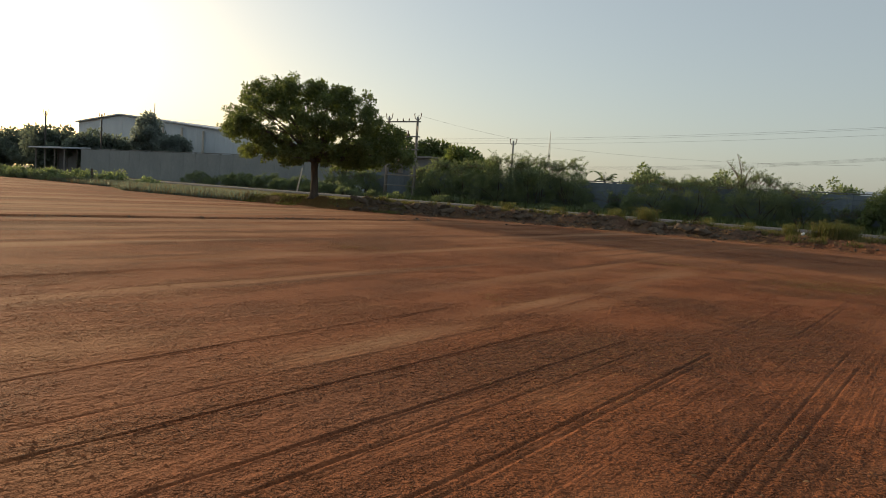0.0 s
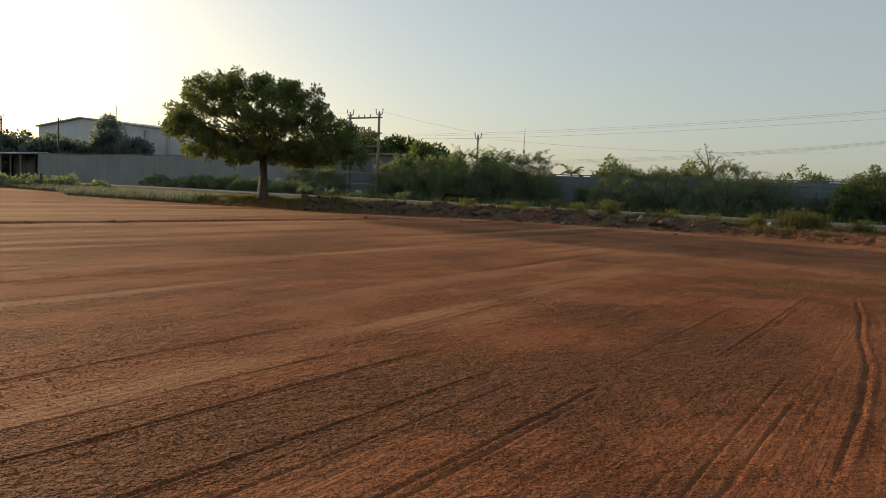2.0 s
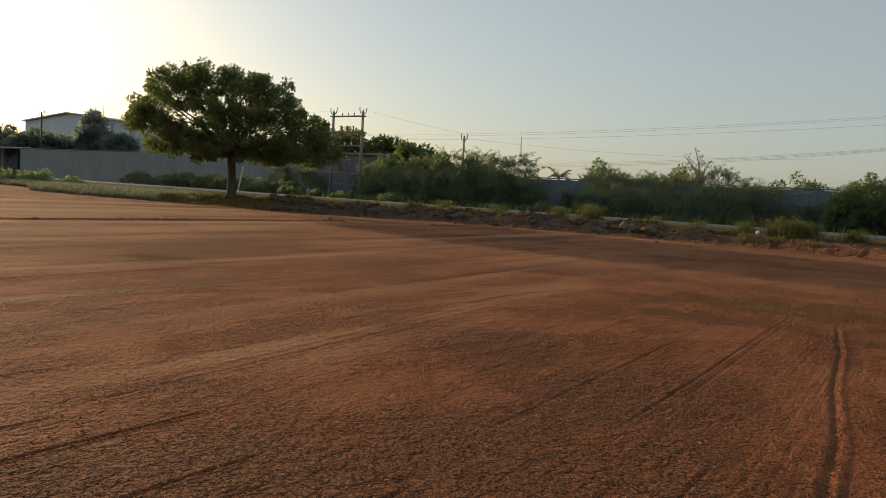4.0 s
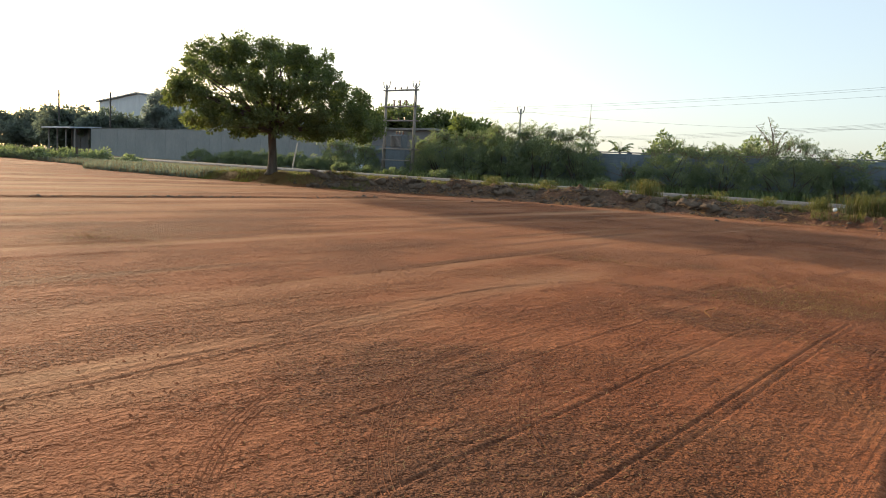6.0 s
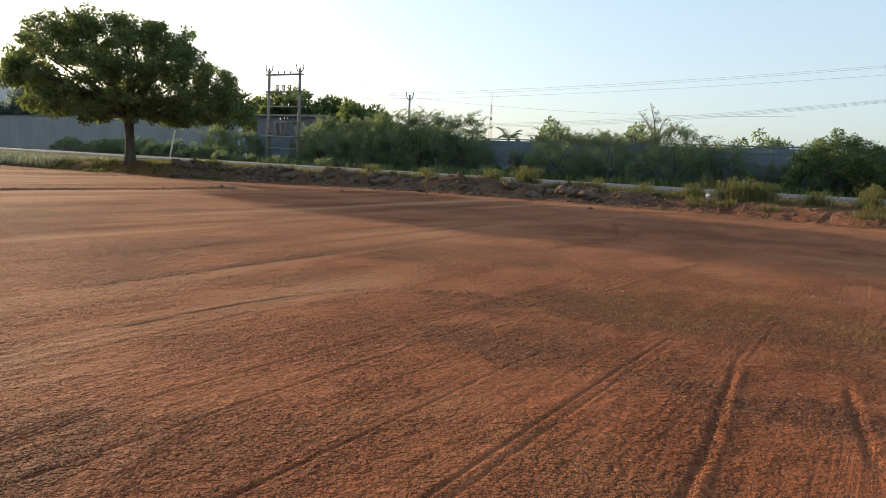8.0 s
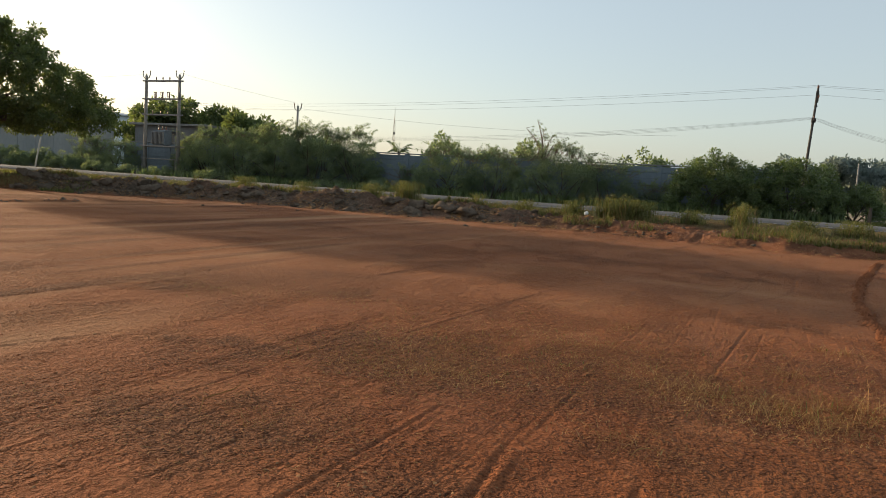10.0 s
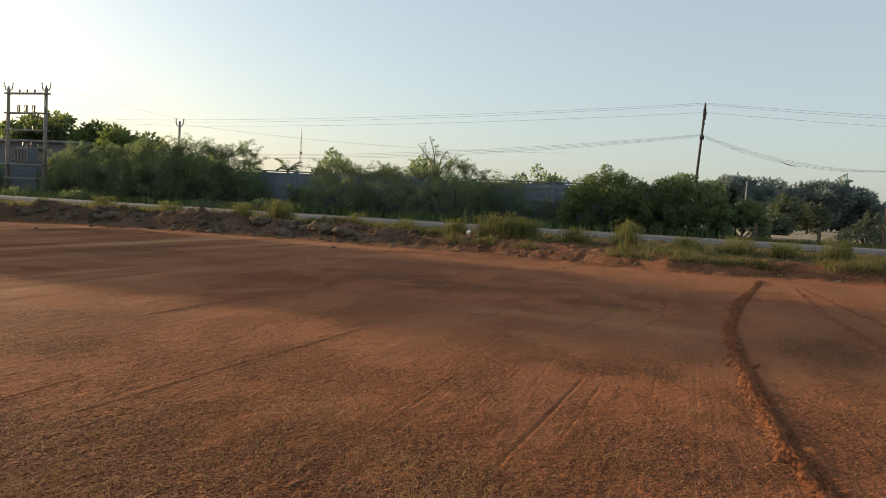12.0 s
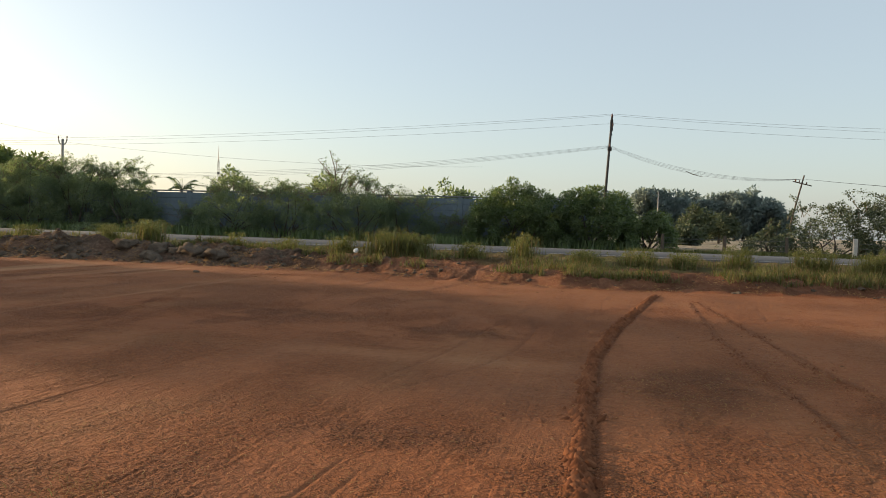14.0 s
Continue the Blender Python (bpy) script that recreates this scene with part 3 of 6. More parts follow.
def grown(start, stop, step, grow):
    out, s = [], step
    v = start
    sign = 1 if stop > start else -1
    while (stop - v) * sign > 0:
        s *= grow
        v += sign * s
        out.append(v)
    return out


def ground_axes():
    xs = list(np.arange(-6.5, 1.5, 0.0155))
    xs = grown(xs[0], -13, 0.0155, 1.018)[::-1] + xs + grown(xs[-1], 16, 0.0155, 1.03)
    xs = list(np.arange(-30, xs[0], 0.17)) + xs
    xs = grown(xs[0], -3000, 0.17, 1.06)[::-1] + xs + grown(xs[-1], 3000, 0.35, 1.06)
    ys = list(np.arange(3.5, 25.0, 0.088))
    ys = grown(ys[0], -3000, 0.09, 1.12)[::-1] + ys + grown(ys[-1], 36.5, 0.085, 1.012)
    ys = ys + list(np.arange(ys[-1] + 0.12, 47, 0.12))
    ys = ys + grown(ys[-1], 3500, 0.2, 1.1)
    return np.array(xs), np.array(ys)


def build_ground():
    gx, gy = ground_axes()
    X, Y = np.meshgrid(gx, gy)
    x, y = X.ravel(), Y.ravel()
    z = ground_height(x, y)
    # the road lies on the sheet, which dips a little beneath it
    z = np.where((y > ROAD_Y0 - 0.2) & (y < ROAD_Y1 + 0.2), np.minimum(z, ROAD_Z - 0.08), z)
    nx, ny = len(gx), len(gy)
    i = np.arange(nx * ny).reshape(ny, nx)
    faces = np.stack([i[:-1, :-1], i[:-1, 1:], i[1:, 1:], i[1:, :-1]], -1).reshape(-1, 4)
    me = mesh_np("ground", np.stack([x, y, z], 1), faces, EARTH, True)
    e = field_edge(x)
    _, _, mask = bank(x, y)
    jit = 0.5 * vnoise(x * 1.2, y * 1.2, 21)
    verge = smooth(e + 2.2, e + 3.4, y + jit) * (0.75 + 0.25 * vnoise(x * 0.7, y * 0.7, 22))
    verge = np.maximum(verge, 0.7 * smooth(-31.5, -34, x) * smooth(e - 0.3, e + 0.8, y + jit))
    verge = verge * (1 - 0.85 * smooth(63, 75, y))
    soil = np.clip(smooth(e - 0.2, e + 1.0, y + 0.6 * jit) * smooth(-35, -32, x) * (0.42 + 0.58 * smooth(-4, -12, x)), 0, 1) * (0.85 + 0.15 * vnoise(x * 0.9, y * 0.9, 23))
    dust = np.zeros_like(x)
    for cx, cy, sx, sy, a in ((-5.4, 7.5, 0.25, 1.6, 0.75), (-5.75, 12.6, 0.2, 2.8, 0.7), (-6.0, 16.5, 0.25, 2.0, 0.5), (-6.9, 4.5, 0.5, 1.5, 0.5), (-19.5, 15, 1.1, 9, 0.7), (-17.2, 14, 0.5, 8, 0.5), (-12.4, 13, 0.5, 4, 0.6),
                              (-22.6, 18, 0.5, 12, 0.6), (-5.2, 12.6, 0.3, 2, 0.6), (-9, 25, 0.6, 5, 0.4), (-6.2, 18.5, 0.5, 2.5, 0.5), (-1, 27.4, 2.0, 0.3, 0.25), (-30, 22, 5, 9, 0.35)):
        r = ((x - cx) / sx) ** 2 + ((y - cy) / sy) ** 2
        dust += a * np.exp(-r) * (0.75 + 0.5 * vnoise(x * 2.1, y * 1.1, 24))
    streak = vnoise(x * 0.9 + 0.04 * y, y * 0.045, 28) + 0.5 * vnoise(x * 2.6, y * 0.12, 29)
    dust += 0.8 * smooth(0.15, 0.8, streak) * smooth(-7, -11, x) * smooth(e, e - 3, y)
    dust += 0.6 * smooth(0.32, 0.62, vnoise(x * 2.3 + 0.05 * y, y * 0.07, 35) * (0.6 + 0.4 * vnoise(x * 0.3, y * 0.12, 36))) * smooth(-6, -9, x) * smooth(e, e - 3, y)
    # packed, dusty ground towards the bank, painted paler also to lift the tree's shadow
    dust += 0.3 * smooth(18, 26, y - 0.3 * x) * smooth(e + 0.5, e - 0.5, y) * (0.75 + 0.35 * vnoise(x * 0.4, y * 0.3, 34)) * smooth(-40, -25, x)
    stubble = smooth(63, 70, y) * (0.85 + 0.15 * vnoise(x * 0.1, y * 0.05, 27))
    litter = np.zeros_like(x)
    for cx, cy, sx, sy, a in ((-4.0, 8.4, 0.5, 1.3, 0.75), (-3.0, 9.4, 0.7, 1.2, 0.6), (-2.8, 10.5, 0.6, 1, 0.6), (-3.0, 19.4, 1.0, 1.0, 0.6), (-2.0, 20.7, 1.3, 0.8, 0.55), (-1.0, 18.6, 0.5, 0.3, 0.7),
                              (-4.4, 13.4, 0.7, 0.9, 0.6), (-2.7, 12.6, 0.8, 0.8, 0.5), (-0.7, 20.1, 0.6, 0.5, 0.6), (-2.7, 19.4, 0.4, 0.4, 0.6), (-13, 15.5, 1.5, 1, 0.5), (1.9, 26.6, 0.5, 0.9, 0.35), (0.5, 21.5, 0.8, 1, 0.4), (-10, 19, 1.2, 1.5, 0.35), (-1.2, 19.6, 1.6, 0.5, 0.45), (-3.4, 17.4, 0.9, 0.6, 0.5), (-1.2, 17.2, 0.8, 0.35, 0.5), (-4.6, 19.0, 0.8, 0.5, 0.4), (-7.6, 21.5, 0.9, 0.8, 0.5), (-6.6, 23.5, 0.6, 0.8, 0.45), (-0.3, 24.2, 0.8, 0.3, 0.4), (-9.5, 31, 1.2, 1.2, 0.4), *[(a, b, c, d, 0.55) for a, b, c, d, _ in DEBRIS]):
        r = ((x - cx) / sx) ** 2 + ((y - cy) / sy) ** 2
        litter += a * np.exp(-r) * (0.7 + 0.6 * vnoise(x * 4, y * 4, 25))
    litter += 0.25 * smooth(0.25, 0.7, vnoise(x * 0.5, y * 0.35, 26))
    litter += 0.45 * smooth(0.35, 0.9, vnoise(x * 1.1, y * 0.06, 31) + 0.4 * vnoise(x * 3, y * 0.8, 32)) * smooth(-7, -11, x) * smooth(e, e - 2, y)
    litter += 0.9 * smooth(0.28, 0.55, vnoise(x * 2.1 + 0.05 * y, y * 0.09, 37) * (0.6 + 0.4 * vnoise(x * 0.4, y * 0.15, 38))) * smooth(-6, -9, x) * smooth(e, e - 3, y)
    # turned soil along the tracks, darkened also in place of shade in the grooves
    for pts, dep, wid, ridge, side, lugs in TRACKS:
        if lugs == 1 or wid < 0.035:
            d, run, total = along(x, y, pts)
            litter = np.maximum(litter, (0.32 if lugs == 1 else 0.2) * np.exp(-((d / (0.065 if lugs == 1 else 0.05)) ** 2)) * smooth(0, 0.6, run) * smooth(total, total - 0.6, run))
    tread = np.zeros_like(x)
    for x0, y0, x1, y1, half in TREADS:
        d = x - x0 - (x1 - x0) * (y - y0) / (y1 - y0)
        tread = np.maximum(tread, smooth(half, half * 0.7, np.abs(d)) * smooth(y0 - 0.3, y0 + 0.3, y) * smooth(y1 + 0.3, y1 - 0.3, y) * (0.6 + 0.4 * vnoise(x * 1.3, y * 0.9, 33)))
    for name, val in (("tread", tread), ("verge", verge), ("soil", soil), ("dust", dust), ("litter", np.minimum(litter, 0.5)), ("stubble", stubble)):
        a = me.attributes.new(name, "FLOAT", "POINT")
        a.data.foreach_set("value", np.clip(val, 0, 1).astype(np.float32))
    return tagged(new("ground", me), "bare red earth field with wheel tracks and a dug bank", "ground", kind="structure")


build_ground()


def gz(x, y):
    return float(ground_height(np.array([float(x)]), np.array([float(y)]), True)[0])


def build_road():
    road = tagged(new("road"), "narrow grey asphalt road with worn white edge lines", "road", kind="structure")
    n = 220
    xs = np.concatenate([np.linspace(-420, -80, 30), np.linspace(-78, 40, 160), np.linspace(44, 420, 30)])
    prof = [(ROAD_Y0, -0.12), (ROAD_Y0 + 0.02, 0.0), (52.3, 0.07), (ROAD_Y1 - 0.02, 0.0), (ROAD_Y1, -0.12)]
    v, f = [], []
    for x in xs:
        for j, (y, z) in enumerate(prof):
            wob = 0.06 * math.sin(x * 1.7 + j) + 0.05 * math.sin(x * 0.63) if j in (0, 1, 3, 4) else 0
            v.append((x, y + wob, ROAD_Z + z))
    k = len(prof)
    for i in range(len(xs) - 1):
        for j in range(k - 1):
            a = i * k + j
            f.append((a, a + k, a + k + 1, a + 1))
    child("asphalt", mesh_np("asphalt", v, f, ASPHALT, True), road)
    for y in (ROAD_Y0 + 0.35, ROAD_Y1 - 0.35):
        v, f = [], []
        for x in xs:
            t = (y - ROAD_Y0) / (52.3 - ROAD_Y0) if y < 52.3 else (ROAD_Y1 - y) / (ROAD_Y1 - 52.3)
            zz = ROAD_Z + 0.07 * t + 0.008
            v += [(x, y - 0.06, zz), (x, y + 0.06, zz), (x, y + 0.06, zz - 0.004), (x, y - 0.06, zz - 0.004)]
        for i in range(len(xs) - 1):
            a = 4 * i
            f += [(a, a + 4, a + 5, a + 1), (a + 3, a + 2, a + 6, a + 7)]
        child("edge_line", mesh_np("edge_line", v, f, ROADPAINT), road, "worn white line")


build_road()

# ---------------------------------------------------------------- compound wall
WALL_Y, WALL_TOP = 62.6, 3.36


def build_wall(name, x0, x1, y, top, step, label, face=WALLMAT, slabs=True):
    w = thing(name, label, "wall", (0, 0, 0), kind="structure")
    base = 0.3
    x = x0
    pil = bmesh.new()
    box(pil, -0.16, 0.16, -0.118, 0.118, base, top + 0.06, 0.01)
    first = part("pilaster", pil, face, w)
    first.location = (x0, y, 0)
    rows = 8 if slabs else 1
    deep = (top - 0.06 - base) / rows
    panels = []
    for r in range(rows):
        if r == 0:
            bm = bmesh.new()
            box(bm, 0.16, step - 0.16, -0.1, 0.1, base, base + deep - (0.0005 if slabs else 0), 0.02 if slabs else 0.012)
            panel = part("slab" if slabs else "panel", bm, face, w)
        else:
            panel = new("slab", panels[0].data)
            panel.parent = w
        panel.location = (x0, y + 0.008 * math.sin(r * 2.3), r * deep)
        panels.append(panel)
    bm = bmesh.new()
    box(bm, 0.0, step - 0.006, -0.15, 0.15, top - 0.058, top + 0.02, 0.012)
    cop = part("coping", bm, COPING, w)
    cop.location = (x0, y, 0.064)
    n = int((x1 - x0) / step)
    for i in range(1, n + 1):
        for src in (first, *panels, cop):
            if i == n and src is not first:
                continue
            o = new(src.name.split(".")[0], src.data)
            o.parent = w
            o.location = (x0 + i * step, src.location.y, src.location.z)
    return w


build_wall("wall_compound", -54.2, 0.6, WALL_Y, WALL_TOP, 2.6, "grey cement compound wall with pilasters beside the road")
build_wall("wall_yard", -114.0, -54.6, 63.2, 4.6, 2.6, "tall pale grey cement wall of a factory yard", YARDWALL, False)


# ---------------------------------------------------------------- big tree
def build_big_tree():
    rng = np.random.default_rng(3)
    bx, by = -36.45, 37.1
    bz = gz(bx, by) - 0.08
    u, w = Vector((0.657, 0.754, 0)), Vector((-0.754, 0.657, 0))
    tree = thing("tree", "large broad-crowned green tree with a short trunk", "tree", (bx, by, bz))
    bm = bmesh.new()
    tube(bm, [(0, 0, -0.15), (0, 0, 0.05), (0.02, 0, 0.5), (-0.03, 0.02, 1.3), (-0.08, 0.0, 2.0), (-0.05, 0, 2.5)], [0.46, 0.34, 0.26, 0.23, 0.24, 0.28], 12)
    part("trunk", bm, BARK, tree, soft=True)
    lobes = [(-4.2, 7.4, 0.9), (-3.2, 7.3, 1.1), (-1.7, 7.7, 1.15), (-0.3, 7.5, 1.2), (1.0, 7.4, 1.1), (1.9, 7.4, 1.05), (3.1, 6.6, 1.1), (4.2, 5.7, 1.1), (5.2, 5.0, 1.0), (6.2, 4.0, 0.8), (6.6, 3.2, 0.5),
             (5.0, 3.7, 1.1), (3.6, 4.4, 1.3), (3.0, 3.3, 1.0), (1.8, 5.8, 1.4), (1.2, 4.0, 1.4), (0, 5.8, 1.5), (-0.6, 4.0, 1.4), (-1.6, 5.9, 1.3), (-2.6, 3.9, 1.2), (-2.9, 5.9, 0.9), (-4.0, 3.9, 1.0), (-3.6, 3.0, 0.7),
             (-4.7, 4.7, 0.9), (-5.6, 5.0, 0.9), (-6.1, 4.9, 0.7), (-6.2, 4.3, 0.5), (-4.9, 2.9, 0.45), (-1.7, 2.6, 0.6), (-4.6, 6.2, 0.5), (3.2, 2.7, 0.55), (-0.3, 7.7, 0.6), (1.6, 7.7, 0.45), (-2.6, 7.8, 0.5)]
    lobes += [(-5.4, 5.7, 0.5), (-5.0, 6.7, 0.5), (-1.0, 2.9, 0.7), (0.8, 2.8, 0.7), (2.0, 2.8, 0.7), (-2.4, 2.9, 0.6), (4.2, 2.9, 0.6), (5.4, 2.9, 0.5)]
    clumps = []
    for lu, lv, lr in lobes:
        lu, lv = lu * 0.95, 2.3 + (lv - 2.3) * 0.885
        room = 1 - (abs(lu) / 8.0) ** 2
        deep = 4.6 * math.sqrt(max(0.05, room)) * (1.0 if lv < 6.5 else 0.62)
        for _ in range(int(9 + 14 * lr * lr)):
            ww = rng.uniform(-deep, deep)
            shrink = math.sqrt(max(0.1, 1 - (ww / (deep + 1.3)) ** 2))
            p = u * float((lu + rng.normal(0, 0.42 * lr)) * (0.55 + 0.45 * shrink)) + w * float(ww)
            zz = 3.3 + (lv - 3.3) * (0.5 + 0.5 * shrink) + rng.normal(0, 0.36 * lr)
            clumps.append((p.x * 0.97, p.y * 0.97, max(2.0, zz - 0.12), rng.uniform(0.18, 0.46)))
    # loose sprays that break the outline
    for _ in range(230):
        k = clumps[int(rng.integers(0, len(clumps)))]
        d = Vector((k[0], k[1], (k[2] - 4.4) * 1.4)).normalized() * float(rng.uniform(0.2, 0.45))
        clumps.append((k[0] + d.x, k[1] + d.y, max(2.1, k[2] + d.z), rng.uniform(0.12, 0.24)))
    v, f = clump_leaves(rng, clumps, 860, 0.18, 0.085, 0.2, 0.35)
    child("crown", mesh_np("crown", v, f, LEAF_TREE), tree)
    bm = bmesh.new()
    pick = rng.permutation(len(clumps))[:46]
    limb_paths(rng, None, [clumps[i][:3] for i in pick], (-0.05, 0, 2.4), bm, 0.11, 0.3)
    main = [(-4.6, 4.6), (-2.8, 6.4), (-0.2, 6.8), (2.2, 6.2), (4.6, 4.4), (1.6, 3.2)]
    for mu, mv in main:
        e = u * mu + w * float(rng.uniform(-1.5, 1.5))
        tube(bm, [(-0.05, 0, 2.3), (e.x * 0.3, e.y * 0.3, 2.3 + (mv - 2.3) * 0.42), (e.x * 0.7, e.y * 0.7, 2.3 + (mv - 2.3) * 0.75), (e.x, e.y, mv)], [0.19, 0.14, 0.09, 0.04], 7)
    part("limb", bm, BARK, tree, soft=True)
    return tree


build_big_tree()


# ---------------------------------------------------------------- bushes and trees
def build_bush(name, label, category, x, y, wide, deep, high, leaf, seed, per=300, size=0.11, low=0.25, group="", stems=7, clump=0.42, count=1.0, base=None, feather=0.0, ratio=0.45, even=0.0):
    rng = np.random.default_rng(seed)
    z0 = (gz(x, y) if base is None else base) - 0.05
    b = thing(name, label, category, (x, y, z0), group)
    n = int(34 * count * wide * high / 6)
    clumps = []
    while len(clumps) < n:
        a, c, h = rng.uniform(-1, 1), rng.uniform(-1, 1), rng.uniform(0, 1) ** 0.55
        top = (1 - 0.97 * abs(a) ** 3) ** 0.5 * (1 - 0.4 * c * c) * (0.9 + (1 - even) * (0.09 * math.sin(a * 5 + seed) + rng.normal(0, 0.04)))
        zz = low * high + (top - low) * high * h
        if top < low:
            continue
        clumps.append((a * wide / 2, c * deep / 2, zz, rng.uniform(0.6, 1.25) * clump))
    v, f = clump_leaves(rng, clumps, per, size, size * ratio, 0.3, 0.2)
    if feather:
        # thin sprays that stand out of the top
        sp_v, tips = [], []
        bm = bmesh.new()
        for _ in range(int(feather * wide)):
            a = rng.uniform(-0.85, 0.85)
            s = Vector((a * wide / 2, rng.uniform(-0.3, 0.3) * deep, high * (0.62 + 0.22 * (1 - abs(a)))))
            d = Vector((rng.normal(0, 0.75), rng.normal(0, 0.3), rng.uniform(0.2, 0.85))) * rng.uniform(0.5, 1.5)
            e = s + d
            arch = Vector((0, 0, 0.22))
            tube(bm, [s, s.lerp(e, 0.5) + arch, e], [0.018, 0.012, 0.005], 4)
            for q in np.linspace(0.3, 1.0, 7):
                p = s.lerp(e, float(q)) + arch * float(4 * q * (1 - q))
                sp_v.append((p.x, p.y, p.z, 0.13))
        tagged(part("spray", bm, TWIG, b), kind="stuff")
        v2, f2 = clump_leaves(rng, sp_v, 600, size * 0.8, size * ratio, 0.2, 0.3)
        f = np.concatenate([f, f2 + len(v)])
        v = np.concatenate([v, v2])
    child("crown", mesh_np("crown", v, f, leaf), b)
    bm = bmesh.new()
    for i in range(stems):
        j = int(rng.integers(0, len(clumps)))
        t = clumps[j]
        s = Vector((rng.normal(0, 0.08 * wide), rng.normal(0, 0.08 * deep), -0.15))
        e = Vector(t[:3])
        m = s.lerp(e, 0.5) + Vector((rng.normal(0, 0.2), rng.normal(0, 0.2), 0.15))
        tube(bm, [s, m, e], [0.055, 0.035, 0.012], 5)
    part("stem", bm, BARK, b, soft=True)
    return b


THORN_LABEL = "feathery green thorn bush growing against the cement wall"
THORNS = [  # x, y, width, depth, height
    (-53.5, 61.2, 4.6, 1.8, 2.6), (-57.5, 61.4, 4.6, 1.8, 3.0),     (-46.2, 61.9, 3.4, 1.2, 3.4), (-43.0, 61.0, 5.4, 2.2, 4.3), (-39.2, 60.8, 5.6, 2.4, 4.3), (-35.6, 60.5, 5.4, 2.6, 5.0), (-32.4, 60.6, 5.4, 2.6, 5.0), (-29.2, 60.9, 4.2, 2.2, 4.7),
    (-21.4, 60.6, 4.4, 2.4, 3.65), (-18.0, 60.8, 4.0, 2.2, 3.5), (-24.9, 61.8, 2.2, 1.0, 1.5), (-13.4, 60.5, 5.2, 2.8, 3.9), (-10.3, 61.3, 3.4, 1.5, 2.9), (-7.2, 61.8, 2.2, 1.0, 1.4),
]
for i, (x, y, wd, dp, hg) in enumerate(THORNS):
    build_bush("thorn_bush", THORN_LABEL, "bush", x, y, wd, dp, hg, LEAF_THORN, 30 + i, per=900, size=0.125, low=0.07, stems=12, group="thorn bushes along the wall", feather=11.0, ratio=0.34, clump=0.33, count=1.75, even=0.3)
build_bush("round_bush", "dense dark green rounded bush with pale specks", "bush", -3.8, 60.3, 5.0, 3.2, 4.2, LEAF_ROUND, 60, per=1100, size=0.17, low=0.1, clump=0.34, count=1.8, even=0.9)
build_bush("round_bush", "dense dark green bush below a power pole", "bush", 0.5, 60.4, 4.8, 3.0, 4.0, LEAF_ROUND, 61, per=1100, size=0.17, low=0.06, clump=0.34, count=1.7, even=0.8)
build_bush("round_bush", "low dark green bush at the roadside", "bush", 3.5, 60.6, 2.8, 2.0, 2.5, LEAF_ROUND, 62, per=1100, size=0.16, low=0.04, clump=0.32, count=1.6)
for i, (x, y, wd, dp, hg) in enumerate([(12.6, 61.2, 4.6, 2.8, 2.9), (16.0, 61.0, 4.8, 3.0, 3.6), (20.3, 61.2, 5.0, 3.0, 3.3), (10.0, 61.6, 2.6, 1.6, 1.4)]):
    build_bush("scrub_bush", "sparse olive green scrub bush by the roadside fence", "bush", x, y, wd, dp, hg, LEAF_SHADE, 70 + i, per=650, size=0.15, low=0.05, clump=0.34, count=1.4, group="scrub by the fence", feather=3.0)


def build_dead_branch():
    rng = np.random.default_rng(77)
    b = thing("dead_branch", "bare grey branch standing out above a bush", "branch", (-14.5, 60.6, 3.7))
    bm = bmesh.new()
    sprigs = []
    for d in ((-0.62, 0.0, 2.25), (-1.4, 0.1, 1.7), (-0.95, -0.1, 1.15), (0.45, 0.1, 1.25), (0.95, 0.0, 0.85), (-0.2, 0.1, 1.5)):
        d = Vector(d)
        m = d * 0.5 + Vector((rng.normal(0, 0.06), 0, 0.12))
        tube(bm, [(0, 0, -0.6), m, d], [0.045, 0.03, 0.012], 4)
        for q in np.linspace(0.35, 1.0, 11):
            p = d * float(q)
            t = p + Vector((rng.normal(0.18, 0.25), rng.normal(0, 0.15), rng.uniform(-0.12, 0.2)))
            tube(bm, [p, t], [0.014, 0.006], 4)
            sprigs.append((t.x, t.y, t.z, 0.09))
    v, f = clump_leaves(rng, sprigs, 2600, 0.075, 0.026, 0.2, 0.2)
    child("crown", mesh_np("crown", v, f, LEAF_TREE), b)
    part("twig", bm, TWIG, b)


build_dead_branch()


def build_far_tree(x, y, wide, high, seed, label, leaf=LEAF_FAR_HAZE, size=0.5, trunk=0.18, low=0.3, per=40, clump=1.0, count=1.0, group=""):
    rng = np.random.default_rng(seed)
    z0 = gz(x, y) - 0.1
    t = thing("tree", label, "tree", (x, y, z0), group)
    bm = bmesh.new()
    tube(bm, [(0, 0, -0.2), (0.05, 0, high * 0.3), (0, 0.05, high * 0.75)], [trunk, trunk * 0.75, trunk * 0.3], 7)
    n = int(30 * count)
    clumps = []
    for _ in range(n):
        d = rng.normal(0, 1, 3)
        d /= np.linalg.norm(d)
        r = rng.uniform(0.45, 1.0)
        hz = high * (low + (1 - low) * 0.5)
        clumps.append((d[0] * r * wide / 2, d[1] * r * wide / 2, hz + d[2] * r * high * (1 - low) * 0.46, clump * rng.uniform(0.6, 1.2)))
    for i in range(6):
        c = clumps[i]
        tube(bm, [(0, 0, high * 0.35), (c[0] * 0.5, c[1] * 0.5, (high * 0.4 + c[2]) / 2), c[:3]], [trunk * 0.5, trunk * 0.3, 0.03], 5)
    part("trunk", bm, BARK, t, soft=True)
    v, f = clump_leaves(rng, clumps, per, size, size * 0.5, 0.3, 0.2)
    child("crown", mesh_np("crown", v, f, leaf), t)
    return t


